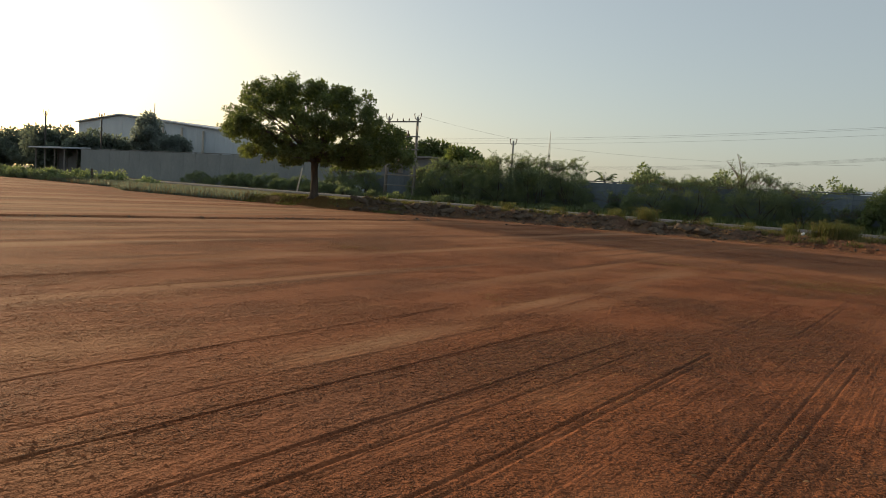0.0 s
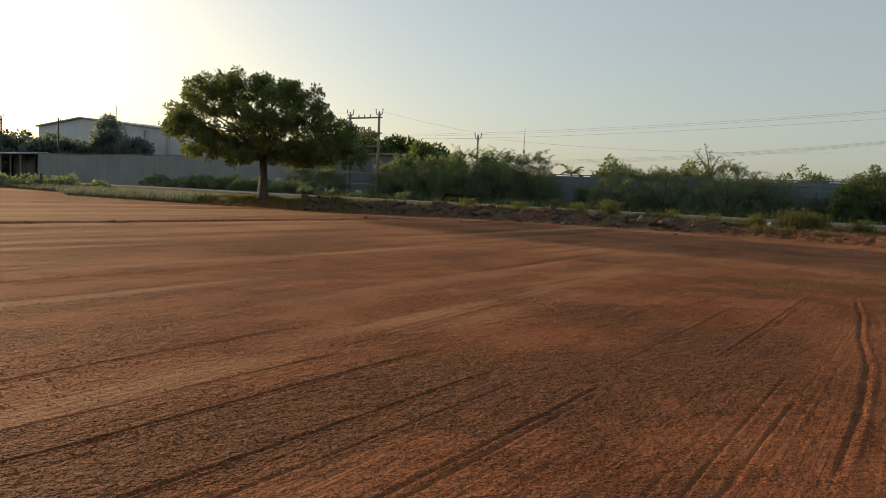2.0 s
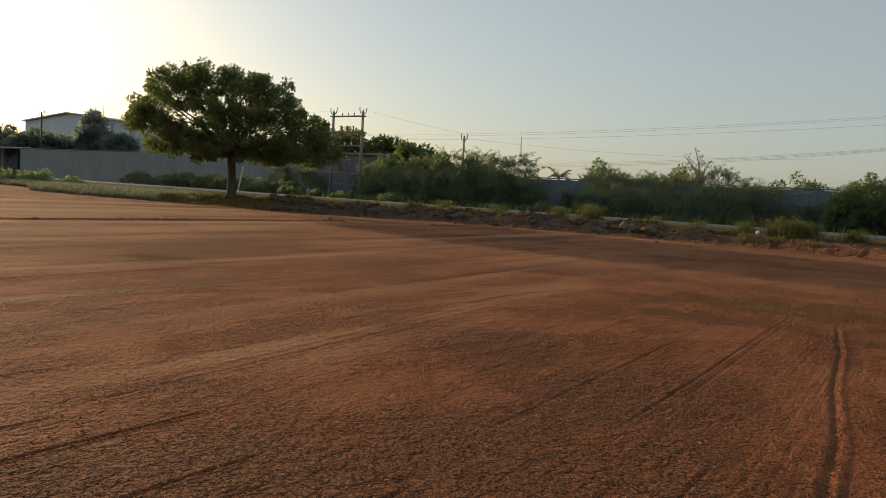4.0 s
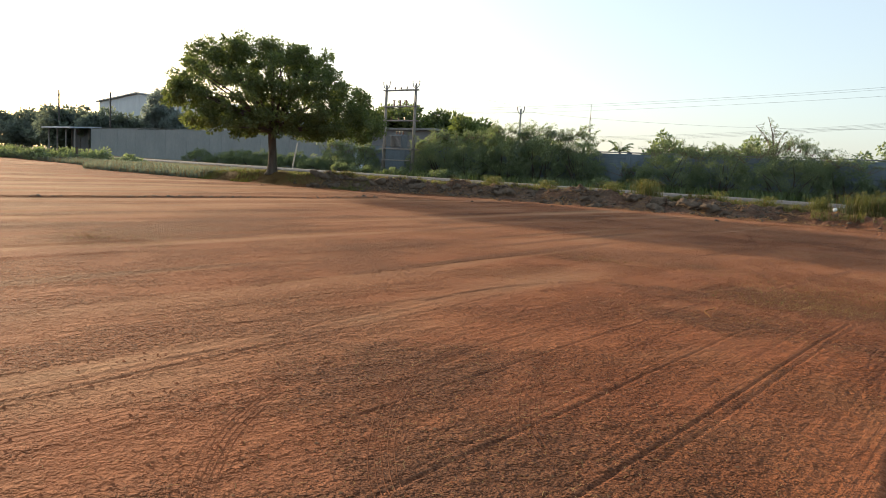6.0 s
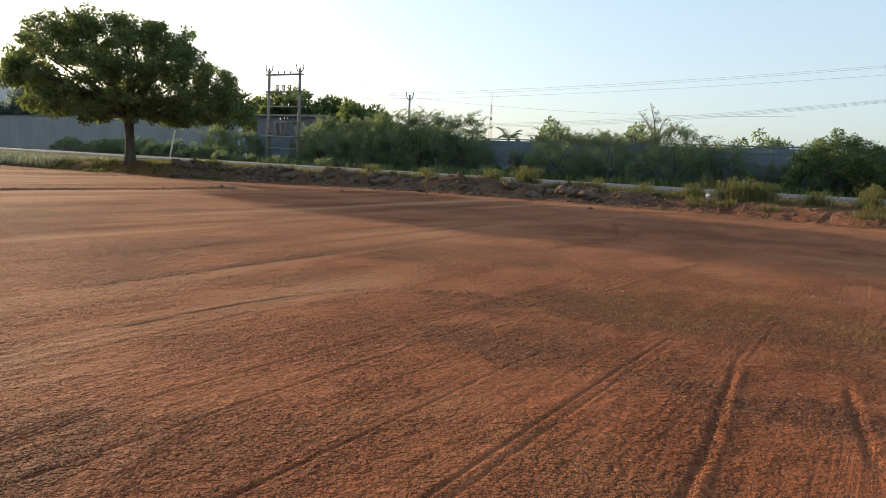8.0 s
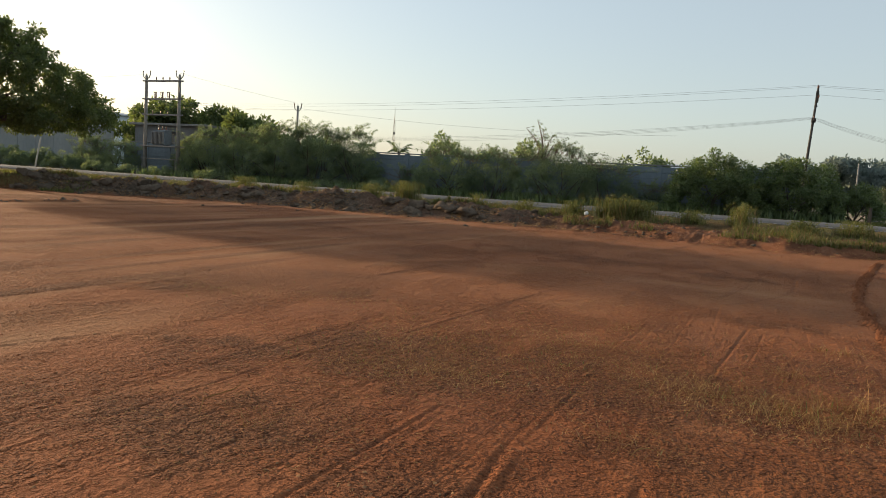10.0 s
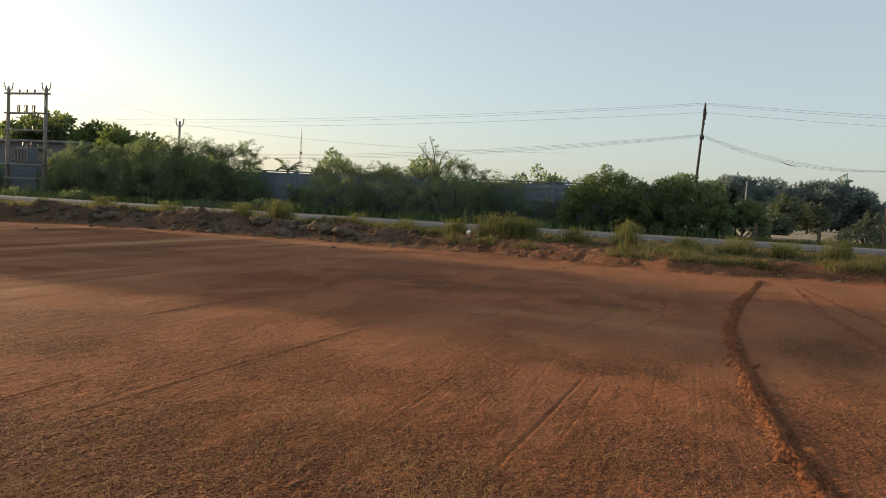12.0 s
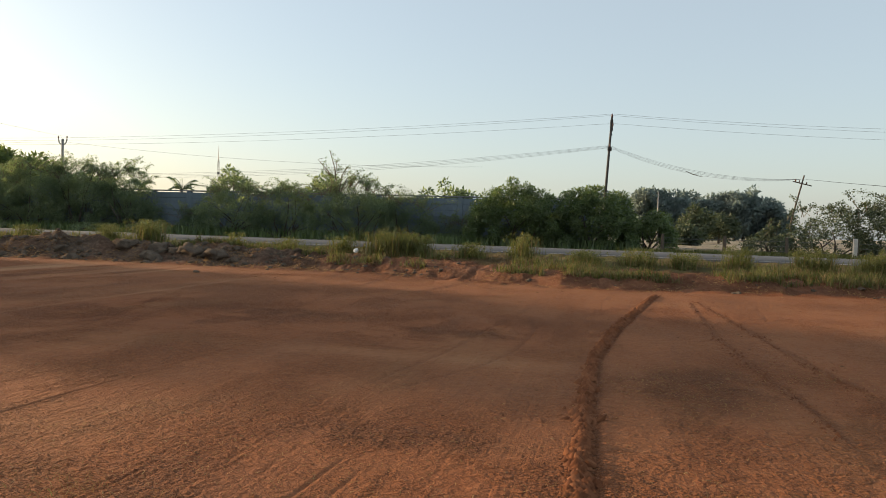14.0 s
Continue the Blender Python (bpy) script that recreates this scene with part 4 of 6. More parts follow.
# distant grove beyond the fields, its haze painted into the leaf colour
_r = random.Random(9)
for i in range(16):
    build_far_tree(2 + i * 2.3 + _r.uniform(-1, 1), 195 + _r.uniform(-8, 14), _r.uniform(8, 11), _r.uniform(9.5, 12.0) if i < 14 else _r.uniform(8, 9.5), 100 + i, "distant green tree in a grove, haze painted into its leaves", per=66, size=0.82, clump=1.5, low=0.0, count=2.2, leaf=LEAF_GROVE_HAZE, group="distant grove")
for i, (x, y, wd, hg) in enumerate([(12.0, 112, 4.4, 4.6), (16.5, 124, 5.0, 4.4), (9.4, 96, 2.6, 1.9)]):
    build_far_tree(x, y, wd, hg, 130 + i, "dark green tree standing in the field", leaf=LEAF_SHADE, per=200, size=0.4, clump=0.75, low=0.05, count=1.3, group="trees in the field")
# trees behind the factory yard and behind the wall
for i, (x, y, wd, hg) in enumerate([(-146, 67, 9, 7.4), (-137, 68, 9, 8.3), (-129, 66, 9, 8.4), (-121, 68, 8, 7.6), (-155, 66, 9, 7.5), (-133, 70, 8, 8.8), (-117.5, 70.5, 6, 7.2), (-150, 70, 9, 8.2)]):
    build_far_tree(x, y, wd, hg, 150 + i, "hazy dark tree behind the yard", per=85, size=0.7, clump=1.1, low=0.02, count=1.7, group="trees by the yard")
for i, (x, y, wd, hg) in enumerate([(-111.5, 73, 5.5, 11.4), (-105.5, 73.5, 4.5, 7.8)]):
    build_far_tree(x, y, wd, hg, 180 + i, "tall hazy green tree before the factory shed", leaf=LEAF_GROVE_HAZE, per=190, size=0.5, clump=1.0, low=0.15, count=1.6, group="trees before the shed")
for i, (x, y, wd, hg) in enumerate([(-61.5, 77, 10, 9.3), (-55, 77, 7.5, 7.4), (-67, 78, 9, 8.6), (-50, 76.5, 6, 6.6), (-45, 68, 5.0, 5.6)]):
    build_far_tree(x, y, wd, hg, 160 + i, "dark rounded tree behind a small building", leaf=LEAF_TREE, per=240, size=0.5, clump=1.1, low=0.15, count=1.3)
for i, (x, y, wd, hg) in enumerate([(-23.8, 65, 2.6, 5.0), (-8.6, 65, 3.6, 4.1), (-17.4, 65.4, 2.2, 4.5), (-36.0, 66, 4, 4.8), (-20.4, 66, 3.0, 4.1)]):
    build_far_tree(x, y, wd, hg, 170 + i, "broad-leaved green tree behind the wall", leaf=LEAF_THORN, per=240, size=0.30, clump=0.6, low=0.2, trunk=0.08)
for i in range(14):
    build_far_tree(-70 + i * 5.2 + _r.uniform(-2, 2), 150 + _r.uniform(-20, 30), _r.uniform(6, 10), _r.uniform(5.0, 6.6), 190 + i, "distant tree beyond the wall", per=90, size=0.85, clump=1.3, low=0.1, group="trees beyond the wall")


def build_palm(x, y, high, seed):
    rng = np.random.default_rng(seed)
    p = thing("palm", "young palm with drooping fronds behind the wall", "palm", (x, y, gz(x, y) - 0.05))
    bm = bmesh.new()
    tube(bm, [(0, 0, -0.1), (0.05, 0, high * 0.4), (0, 0, high * 0.72)], [0.13, 0.11, 0.09], 8)
    part("trunk", bm, BARK, p, soft=True)
    for k in range(11):
        a = k * 2.4 + rng.uniform(0, 0.5)
        up = rng.uniform(0.9, 1.9)
        d = Vector((math.cos(a), math.sin(a), 0))
        pts = [Vector((0, 0, high * 0.7)) + d * (0.9 * s) + Vector((0, 0, up * s * 0.9 - 0.8 * s * s)) for s in np.linspace(0, 1, 6)]
        bm = bmesh.new()
        tube(bm, pts, [0.022, 0.018, 0.014, 0.01, 0.007, 0.004], 4)
        side = Vector((-d.y, d.x, 0))
        for s in np.linspace(0.15, 1, 16):
            i = min(4, int(s * 5))
            q = pts[i].lerp(pts[i + 1], s * 5 - i)
            for sg in (-1, 1):
                e = q + side * sg * 0.32 * (1.15 - s * 0.6) + d * 0.18 - Vector((0, 0, 0.12))
                vs = [bm.verts.new(c) for c in (q, q.lerp(e, 0.4) + d * 0.05, e, q.lerp(e, 0.4) - d * 0.05)]
                bm.faces.new(vs)
        part("frond", bm, LEAF_THORN, p)


build_palm(-27.2, 64.2, 4.25, 5)
build_palm(-30.5, 64.3, 4.6, 6)


# ---------------------------------------------------------------- grass and weeds
def blades(rng, pts, high, spread, width):
    """Bent blades: three points each, as two quads that narrow."""
    n = len(pts)
    a = rng.uniform(0, 2 * math.pi, n)
    d = np.stack([np.cos(a), np.sin(a), np.zeros(n)], 1)
    h = high * rng.uniform(0.5, 1.25, n)
    lean = spread * rng.uniform(0.2, 1.0, n)
    side = np.stack([-np.sin(a), np.cos(a), np.zeros(n)], 1) * (width * rng.uniform(0.6, 1.3, n))[:, None]
    up = np.array((0, 0, 1.0))
    p1 = pts + d * (lean * 0.35)[:, None] + up * (h * 0.6)[:, None]
    p2 = pts + d * lean[:, None] + up * h[:, None]
    v = np.stack([pts - side, pts + side, p1 - side * 0.7, p1 + side * 0.7, p2 - side * 0.15, p2 + side * 0.15], 1).reshape(-1, 3)
    b = np.arange(n)[:, None] * 6
    f = np.concatenate([b + np.array([[0, 1, 3, 2]]), b + np.array([[2, 3, 5, 4]])])
    return v, f


def build_grass_clump(x, y, wide, high, seed, dry=0.14):
    rng = np.random.default_rng(seed)
    z = gz(x, y)
    c = thing("grass_clump", "tall yellow-green grass clump on the roadside bank", "grass", (x, y, z - 0.03), "grass clumps on the bank")
    n = int(420 * wide)
    p = np.stack([rng.normal(0, wide * 0.24, n), rng.normal(0, 0.22, n), np.full(n, -0.05)], 1)
    v, f = blades(rng, p, high * 0.9, 0.38, 0.010)
    child("green_blade", mesh_np("green_blade", v, f, GRASS), c)
    k = int(n * dry)
    p = np.stack([rng.normal(0, wide * 0.3, k), rng.normal(0, 0.3, k), np.full(k, -0.05)], 1)
    v, f = blades(rng, p, high * 0.95, 0.3, 0.009)
    child("dry_blade", mesh_np("dry_blade", v, f, DRYGRASS), c, "dry straw-coloured blades")
    weeds = [(rng.normal(0, wide * 0.26), rng.normal(0, 0.25), high * rng.uniform(0.15, 0.75), rng.uniform(0.10, 0.2)) for _ in range(int(16 * wide))]
    v, f = clump_leaves(rng, weeds, 1800, 0.08, 0.03, 0.2, 0.1)
    tagged(child("weed_leaf", mesh_np("weed_leaf", v, f, GRASS), c), kind="stuff")
    heads = [(q[0], q[1], high * rng.uniform(0.75, 1.15), 0.06) for q in p[:: max(1, k // 40)]]
    v, f = clump_leaves(rng, heads, 4200, 0.05, 0.02, 0.2, 0)
    child("seed_head", mesh_np("seed_head", v, f, GRASS), c)


for i, (x, y, wd, hg) in enumerate([
    (-6.2, 43.7, 1.9, 0.85), (-5.3, 43.9, 1.2, 0.7), (-8.0, 43.8, 0.9, 0.6), (-1.5, 43.4, 0.9, 0.8), (-15.9, 44.0, 1.3, 0.8), (-17.9, 44.3, 1.2, 0.75), (-12.4, 44.2, 0.7, 0.55), (-10.2, 44.2, 0.8, 0.5),
    (5.3, 43.5, 0.8, 0.65), (7.4, 43.2, 1.2, 0.7), (9.2, 43.4, 1.4, 0.7), (2.2, 43.0, 1.0, 0.5), (3.6, 43.0, 0.9, 0.42), (0.6, 42.6, 1.0, 0.42), (-22, 44.6, 1.0, 0.55), (-25.5, 44.4, 1.0, 0.5), (-3.3, 43.6, 1.0, 0.45), (11.5, 43.4, 1.6, 0.8)]):
    build_grass_clump(x, y, wd, hg, 300 + i)


def build_cover(name, label, n, place, high, spread, width, material, seed):
    rng = np.random.default_rng(seed)
    x, y = place(rng, n)
    z = ground_height(x, y) - 0.02
    v, f = blades(rng, np.stack([x, y, z], 1), high, spread, width)
    tagged(new(name, mesh_np(name, v, f, material)), label, "grass", kind="stuff")


def on_bank(rng, n):
    x = rng.uniform(-34, 26, n * 3)
    y = field_edge(x) + np.where(x > -8, 1.25, 2.2) + np.abs(rng.normal(0, 1.5, n * 3))
    keep = (y < 47.3) & (vnoise(x * 0.8, y * 0.8, 41) + 0.5 * vnoise(x * 2.1, y * 2.1, 46) > -0.15 * (x > -2))
    return x[keep][:n], y[keep][:n]


def by_tree(rng, n):
    x = rng.uniform(-43, -29.5, n * 2)
    y = field_edge(x) + rng.uniform(0, 1, n * 2) ** 1.5 * 6 * (1 - 0.1 * rng.uniform(0, 1, n * 2))
    keep = (vnoise(x * 0.5, y * 0.5, 42) > -0.3) & (y < 41.5) & (y > field_edge(x) - 0.1)
    return x[keep][:n], y[keep][:n]


def by_wall(rng, n):
    x = rng.uniform(-48, 3, n * 2)
    y = 62.2 - np.abs(rng.normal(0, 1.8, n * 2))
    keep = (y > 57.3) & (vnoise(x * 0.4, y * 0.4, 43) > -0.4)
    return x[keep][:n], y[keep][:n]


def by_fence(rng, n):
    x = rng.uniform(2.5, 28, n * 2)
    y = rng.uniform(57.3, 60.5, n * 2)
    keep = vnoise(x * 0.5, y * 0.5, 45) > -0.45
    return x[keep][:n], y[keep][:n]


def far_left(rng, n):
    x = rng.uniform(-112, -42, n * 2)
    y = field_edge(x) + rng.uniform(0, 1, n * 2) ** 1.3 * 10
    keep = (vnoise(x * 0.25, y * 0.25, 44) > -0.35) & (y < 46)
    return x[keep][:n], y[keep][:n]


build_cover("bank_grass", "short green and dry grass on the bank", 19000, on_bank, 0.25, 0.2, 0.012, GRASS, 401)
build_cover("bank_straw", "dry straw-coloured grass on the bank", 11000, on_bank, 0.24, 0.24, 0.008, DRYGRASS, 402)
build_cover("tree_grass", "bright low grass round the tree", 8000, by_tree, 0.14, 0.10, 0.014, GRASS, 403)
build_cover("wall_weeds", "dense green weeds along the foot of the wall", 20000, by_wall, 0.5, 0.3, 0.03, LEAF_ROUND, 404)
build_cover("fence_weeds", "short green weeds below the wire fence", 7000, by_fence, 0.22, 0.2, 0.02, GRASS, 406)
# these weeds share the far leaf colour with haze painted in
build_cover("far_weeds", "dull olive weeds, paled for haze, at the far end of the field", 13000, far_left, 0.40, 0.35, 0.03, LEAF_FAR_HAZE, 405)
build_cover("far_straw", "dry brown grass at the far end of the field", 9000, far_left, 0.38, 0.35, 0.02, DRYGRASS, 407)
for i, (x, y, wd, hg) in enumerate([(-78, 43.5, 5, 1.2), (-84, 43, 6, 1.2), (-72.5, 44, 3, 1.3), (-91, 43, 6, 1.3), (-67, 44.5, 3, 0.8), (-97, 43.5, 6, 1.4)]):
    build_bush("low_shrub", "low dusty shrub at the end of the field", "shrub", x, y, wd, 2.0, hg, LEAF_THORN, 330 + i, per=300, size=0.3, low=0.03, stems=4, count=1.2, group="low shrubs")
for i, (x, y, wd, hg) in enumerate([(-46.5, 58.8, 2.6, 0.9), (-49.5, 59.0, 2.4, 0.8), (-53.5, 59.0, 3.2, 1.0), (-59, 60, 4.5, 1.5), (-65, 60.4, 4, 1.7), (-71, 61, 4.5, 1.6), (-40.5, 58.5, 2.4, 0.8), (-29.5, 58.6, 2, 0.7), (-25.8, 58.6, 1.6, 0.8), (-77, 61, 5, 1.4), (-27.4, 60.8, 2.0, 1.6), (-62, 60.4, 4, 1.9), (-68, 60.8, 4.5, 2.1), (-74, 61, 4, 1.9), (-56, 60.2, 3.5, 1.6), (-82, 61.2, 5, 1.8)]):
    build_bush("low_shrub", "low green shrub on the verge before the wall", "shrub", x, y, wd, 1.4, hg, LEAF_THORN, 350 + i, per=800, size=0.16, low=0.03, stems=4, clump=0.3, count=1.6, group="low shrubs")


# ---------------------------------------------------------------- power line
def insulator(parent, x, y, z, s=1.0, down=False):
    bm = bmesh.new()
    k = -1 if down else 1
    rows = [(0, 0.02), (0.05, 0.022), (0.06, 0.055), (0.09, 0.05), (0.10, 0.03), (0.12, 0.05), (0.15, 0.042), (0.17, 0.02), (0.20, 0.02)]
    tube(bm, [(x, y, z + k * a * s) for a, _ in rows], [r * s for _, r in rows], 8)
    return part("insulator", bm, CERAMIC, parent, "brown glazed insulator", True)


def v_arm(parent, x, z, material, spread=0.34, rise=0.5):
    """A V-shaped arm with an insulator at each tip and one on the pole's top."""
    bm = bmesh.new()
    tube(bm, [(x - spread, 0, z + rise), (x - spread * 0.8, 0, z + rise * 0.45), (x, 0, z), (x + spread * 0.8, 0, z + rise * 0.45), (x + spread, 0, z + rise)], 0.045, 6)
    part("v_arm", bm, material, parent)
    for sx in (-spread, spread):
        insulator(parent, x + sx, 0, z + rise, 1.1)
    insulator(parent, x, 0, z + rise * 0.55, 1.1)


def build_double_pole():
    d = thing("double_pole", "pair of concrete power poles carrying crossarms, fuses and a transformer", "power pole", (-47.95, 60.6, 0.45))
    L, R, T = -1.85, 1.85, 8.45
    for x in (L, R):
        bm = bmesh.new()
        tube(bm, [(x, 0, -0.3), (x, 0, T - 0.3), (x, 0, T)], [0.17, 0.115, 0.11], 8)
        part("pole", bm, CONCRETE, d, soft=True)
        v_arm(d, x, T - 0.35, STEEL, 0.42, 0.55)
    for z, ins in ((8.0, True), (6.5, False), (5.2, False)):
        bm = bmesh.new()
        box(bm, L - 0.3, R + 0.3, -0.16, -0.08, z - 0.06, z + 0.06, 0.01)
        box(bm, L - 0.3, R + 0.3, 0.08, 0.16, z - 0.06, z + 0.06, 0.01)
        part("crossarm", bm, STEEL, d)
    for x in (-0.75, 0.0, 0.75):
        insulator(d, x, 0, 8.06, 1.4)
        # drop-out fuse on the middle arm
        bm = bmesh.new()
        box(bm, x - 0.05, x + 0.05, -0.05, 0.05, 6.56, 7.1, 0.01)
        box(bm, x - 0.25, x + 0.08, -0.03, 0.03, 7.04, 7.1, 0.005)
        tube(bm, [(x - 0.22, 0, 7.06), (x - 0.16, 0, 6.6)], 0.03, 6)
        part("fuse", bm, CERAMIC, d)
    for x in (-1.1, -0.2, 0.6):
        bm = bmesh.new()
        tube(bm, [(x, 0.02, 5.25), (x, 0.02, 5.55)], [0.05, 0.03], 6)
        part("lightning_arrester", bm, CERAMIC, d)
    bm = bmesh.new()
    box(bm, L - 0.2, R + 0.2, -0.5, 0.5, 2.5, 2.62, 0.01)
    part("platform", bm, STEEL, d)
    t = bmesh.new()
    box(t, -0.6, 0.75, -0.42, 0.42, 2.63, 3.9, 0.04)
    tr = part("transformer", t, simple_mat("transformer_paint", (0.10, 0.115, 0.125), (0.18, 0.2, 0.21), 3, 0.6), d, "grey oil-filled transformer tank")
    for i in range(9):
        b = bmesh.new()
        box(b, -0.52 + i * 0.145, -0.46 + i * 0.145, -0.6, -0.425, 2.75, 3.75, 0.01)
        part("fin", b, STEEL, tr)
    for x in (-0.3, 0.1, 0.5):
        b = bmesh.new()
        tube(b, [(x, 0, 3.89), (x, 0, 4.0), (x, 0, 4.05), (x, 0, 4.25)], [0.09, 0.09, 0.06, 0.03], 8)
        part("bushing", b, CERAMIC, tr)
    b = bmesh.new()
    tube(b, [(R, -0.14, 7.9), (R + 0.25, -0.2, 7.2), (R + 0.2, -0.2, 6.7), (R + 0.05, -0.14, 6.2)], 0.035, 5)
    part("jumper_cable", b, WIRE, d)
    b = bmesh.new()
    tube(b, [(L, -0.3, -0.2), (L, -0.3, 1.5), (R, -0.3, 1.5), (R, -0.3, -0.2)], 0.045, 6)
    part("guard_rail", b, STEEL, d)
    return d


build_double_pole()


def build_pole(x, y, high, lean=(0, 0), label="slender concrete power pole with a V-shaped arm", v=True, base=0.4, r=0.11, material=None, arm=(0.36, 0.5)):
    p = thing("power_pole", label, "power pole", (x, y, base))
    bm = bmesh.new()
    tube(bm, [(0, 0, -0.4), (lean[0] * 0.5, lean[1] * 0.5, high * 0.5), (lean[0], lean[1], high)], [r * 1.25, r, r * 0.75], 8)
    part("pole", bm, material or CONCRETE, p, soft=True)
    if v:
        v_arm(p, lean[0], high - arm[1], material or STEEL, *arm)
    return p


build_pole(-37.6, 65.3, 6.7)
build_pole(-127.7, 64.2, 10.4, r=0.16, material=DARKPOLE, arm=(0.8, 0.9))
build_pole(-110.8, 64.4, 9.7, r=0.14, material=DARKPOLE, arm=(0.75, 0.6))
build_pole(6.4, 95.0, 5.3, label="pale concrete pole with a short crossarm in the field", v=False, r=0.075)


def build_line_pole():
    p = thing("power_pole", "tall dark power pole with pin insulators, leaning slightly", "power pole", (1.0, 70.0, 0.4))
    top = (0.42, 0, 8.95)
    bm = bmesh.new()
    tube(bm, [(0, 0, -0.4), (0.2, 0, 4.4), top], [0.115, 0.09, 0.07], 8)
    part("pole", bm, DARKPOLE, p, soft=True)
    bm = bmesh.new()
    box(bm, 0.31, 0.51, -0.08, 0.08, 8.0, 8.75, 0.02)
    part("top_bracket", bm, DARKPOLE, p)
    bm = bmesh.new()
    box(bm, 0.29, 0.39, -0.85, 0.85, 6.75, 6.86, 0.01)
    box(bm, 0.2, 0.48, -0.08, 0.08, 6.66, 6.95, 0.02)
    part("crossarm", bm, DARKPOLE, p)
    for y in (-0.7, -0.25, 0.25, 0.7):
        insulator(p, 0.34, y, 6.86, 1.0)
    insulator(p, 0.42, 0, 8.9, 1.4)
    insulator(p, 0.5, -0.1, 8.3, 1.1)
    bm = bmesh.new()
    tube(bm, [(0.42, 0, 8.85), (0.5, 0.03, 8.5), (0.34, 0.02, 8.1), (0.46, 0, 7.7)], 0.04, 5)
    part("jumper_cable", bm, WIRE, p)


build_line_pole()


def build_leaning_pole():
    p = thing("leaning_pole", "leaning wooden pole with a cross-shaped arm above the scrub", "power pole", (12.6, 70.0, 0.4))
    top = Vector((1.02, 0, 5.2))
    bm = bmesh.new()
    tube(bm, [(-0.08, 0, -0.3), (0.46, 0, 2.7), top], [0.075, 0.06, 0.045], 7)
    part("pole", bm, WOODPOST, p, soft=True)
    bm = bmesh.new()
    tube(bm, [(0.35, 0, 4.8), (1.5, 0, 4.52)], 0.035, 6)
    part("crossarm", bm, WOODPOST, p)
    for x in (0.52, 0.75, 1.18):
        insulator(p, x, 0, 4.8 - (x - 0.35) * 0.243, 0.9)
    bm = bmesh.new()
    tube(bm, [(0.15, -0.2, -0.3), (0.17, -0.2, 1.2)], [0.06, 0.05], 6)
    part("stub_post", bm, STONEPOST, p)


build_leaning_pole()


def build_wire(name, label, spans, r=0.006):
    bm = bmesh.new()
    for a, b, sag in spans:
        a, b = Vector(a), Vector(b)
        pts = []
        for k in range(19):
            s = k / 18
            p = a.lerp(b, s)
            p.z -= 4 * sag * s * (1 - s)
            pts.append(p)
        tube(bm, pts, r, 4)
    tagged(part(name, bm, WIRE), label, "wire")


PT = (1.42, 70.0, 9.55)
build_wire("power_wire", "thin sagging overhead power wire", [(PT, (-60, 70, 7.7), 0.6), (PT, (46, 70, 8.7), 0.7)])
build_wire("power_wire", "thin sagging overhead power wire", [((1.5, 69.9, 8.9), (-60, 70, 7.2), 0.6), ((1.5, 69.9, 8.9), (46, 69.8, 7.9), 0.7)])
build_wire("power_wire", "thin sagging overhead power wire", [((1.42, 70.3, 9.5), (-60, 70.6, 7.6), 0.66), ((1.42, 70.3, 9.5), (46, 70.4, 8.5), 0.75)])
for dy in (-0.7, -0.25, 0.25, 0.7):
    build_wire("low_wire", "thin low-hanging service wire", [((1.34, 70 + dy, 7.35), (-54, 70 + dy, 5.0), 1.1 + 0.15 * dy), ((1.34, 70 + dy, 7.35), (13.4 + 0.2 * dy, 70, 5.35), 0.75 + 0.14 * dy), ((13.6, 70, 5.35), (44, 70 + dy, 5.0), 0.6)], 0.006)
build_wire("power_wire", "thin overhead wire between far poles", [((-46.1, 60.6, 9.1), (-37.6, 65.3, 7.3), 0.1), ((-49.8, 60.6, 9.0), (-110.8, 64.4, 10.0), 0.7)])
build_wire("service_wire", "thin wire running from the double pole", [((-46.1, 60.6, 6.7), (-37.6, 65.3, 6.8), 0.15), ((-37.6, 65.3, 6.9), (-8, 74, 6.2), 0.5)])


def build_caught_twig():
    bm = bmesh.new()
    tube(bm, [(6.3, 70, 5.78), (6.8, 70, 5.55), (7.4, 70, 5.4)], [0.012, 0.03, 0.01], 5)
    tagged(part("twig", bm, TWIG), "dry stick caught on the service wires", "twig")


build_caught_twig()


def build_mast():
    m = thing("radio_mast", "distant slender lattice radio mast", "mast", (-120, 233, 0.3))
    bm = bmesh.new()
    for k in range(3):
        a = k * 2.1
        tube(bm, [(math.cos(a) * 0.9, math.sin(a) * 0.9, 0), (math.cos(a) * 0.3, math.sin(a) * 0.3, 20)], 0.05, 4)
    for z in np.arange(1, 20, 1.4):
        s = 0.9 - 0.03 * z
        for k in range(3):
            a, b = k * 2.1, (k + 1) * 2.1
            tube(bm, [(math.cos(a) * s, math.sin(a) * s, z), (math.cos(b) * s * 0.95, math.sin(b) * s * 0.95, z + 1.3)], 0.025, 3)
    part("lattice", bm, STEEL, m)
    bm = bmesh.new()
    tube(bm, [(0, 0, 19.8), (0, 0, 25)], [0.12, 0.05], 6)
    part("antenna", bm, STEEL, m)
    bm = bmesh.new()
    box(bm, -0.35, 0.35, -0.2, 0.2, 15.9, 16.7, 0.05)
    part("dish_box", bm, STEEL, m)


build_mast()


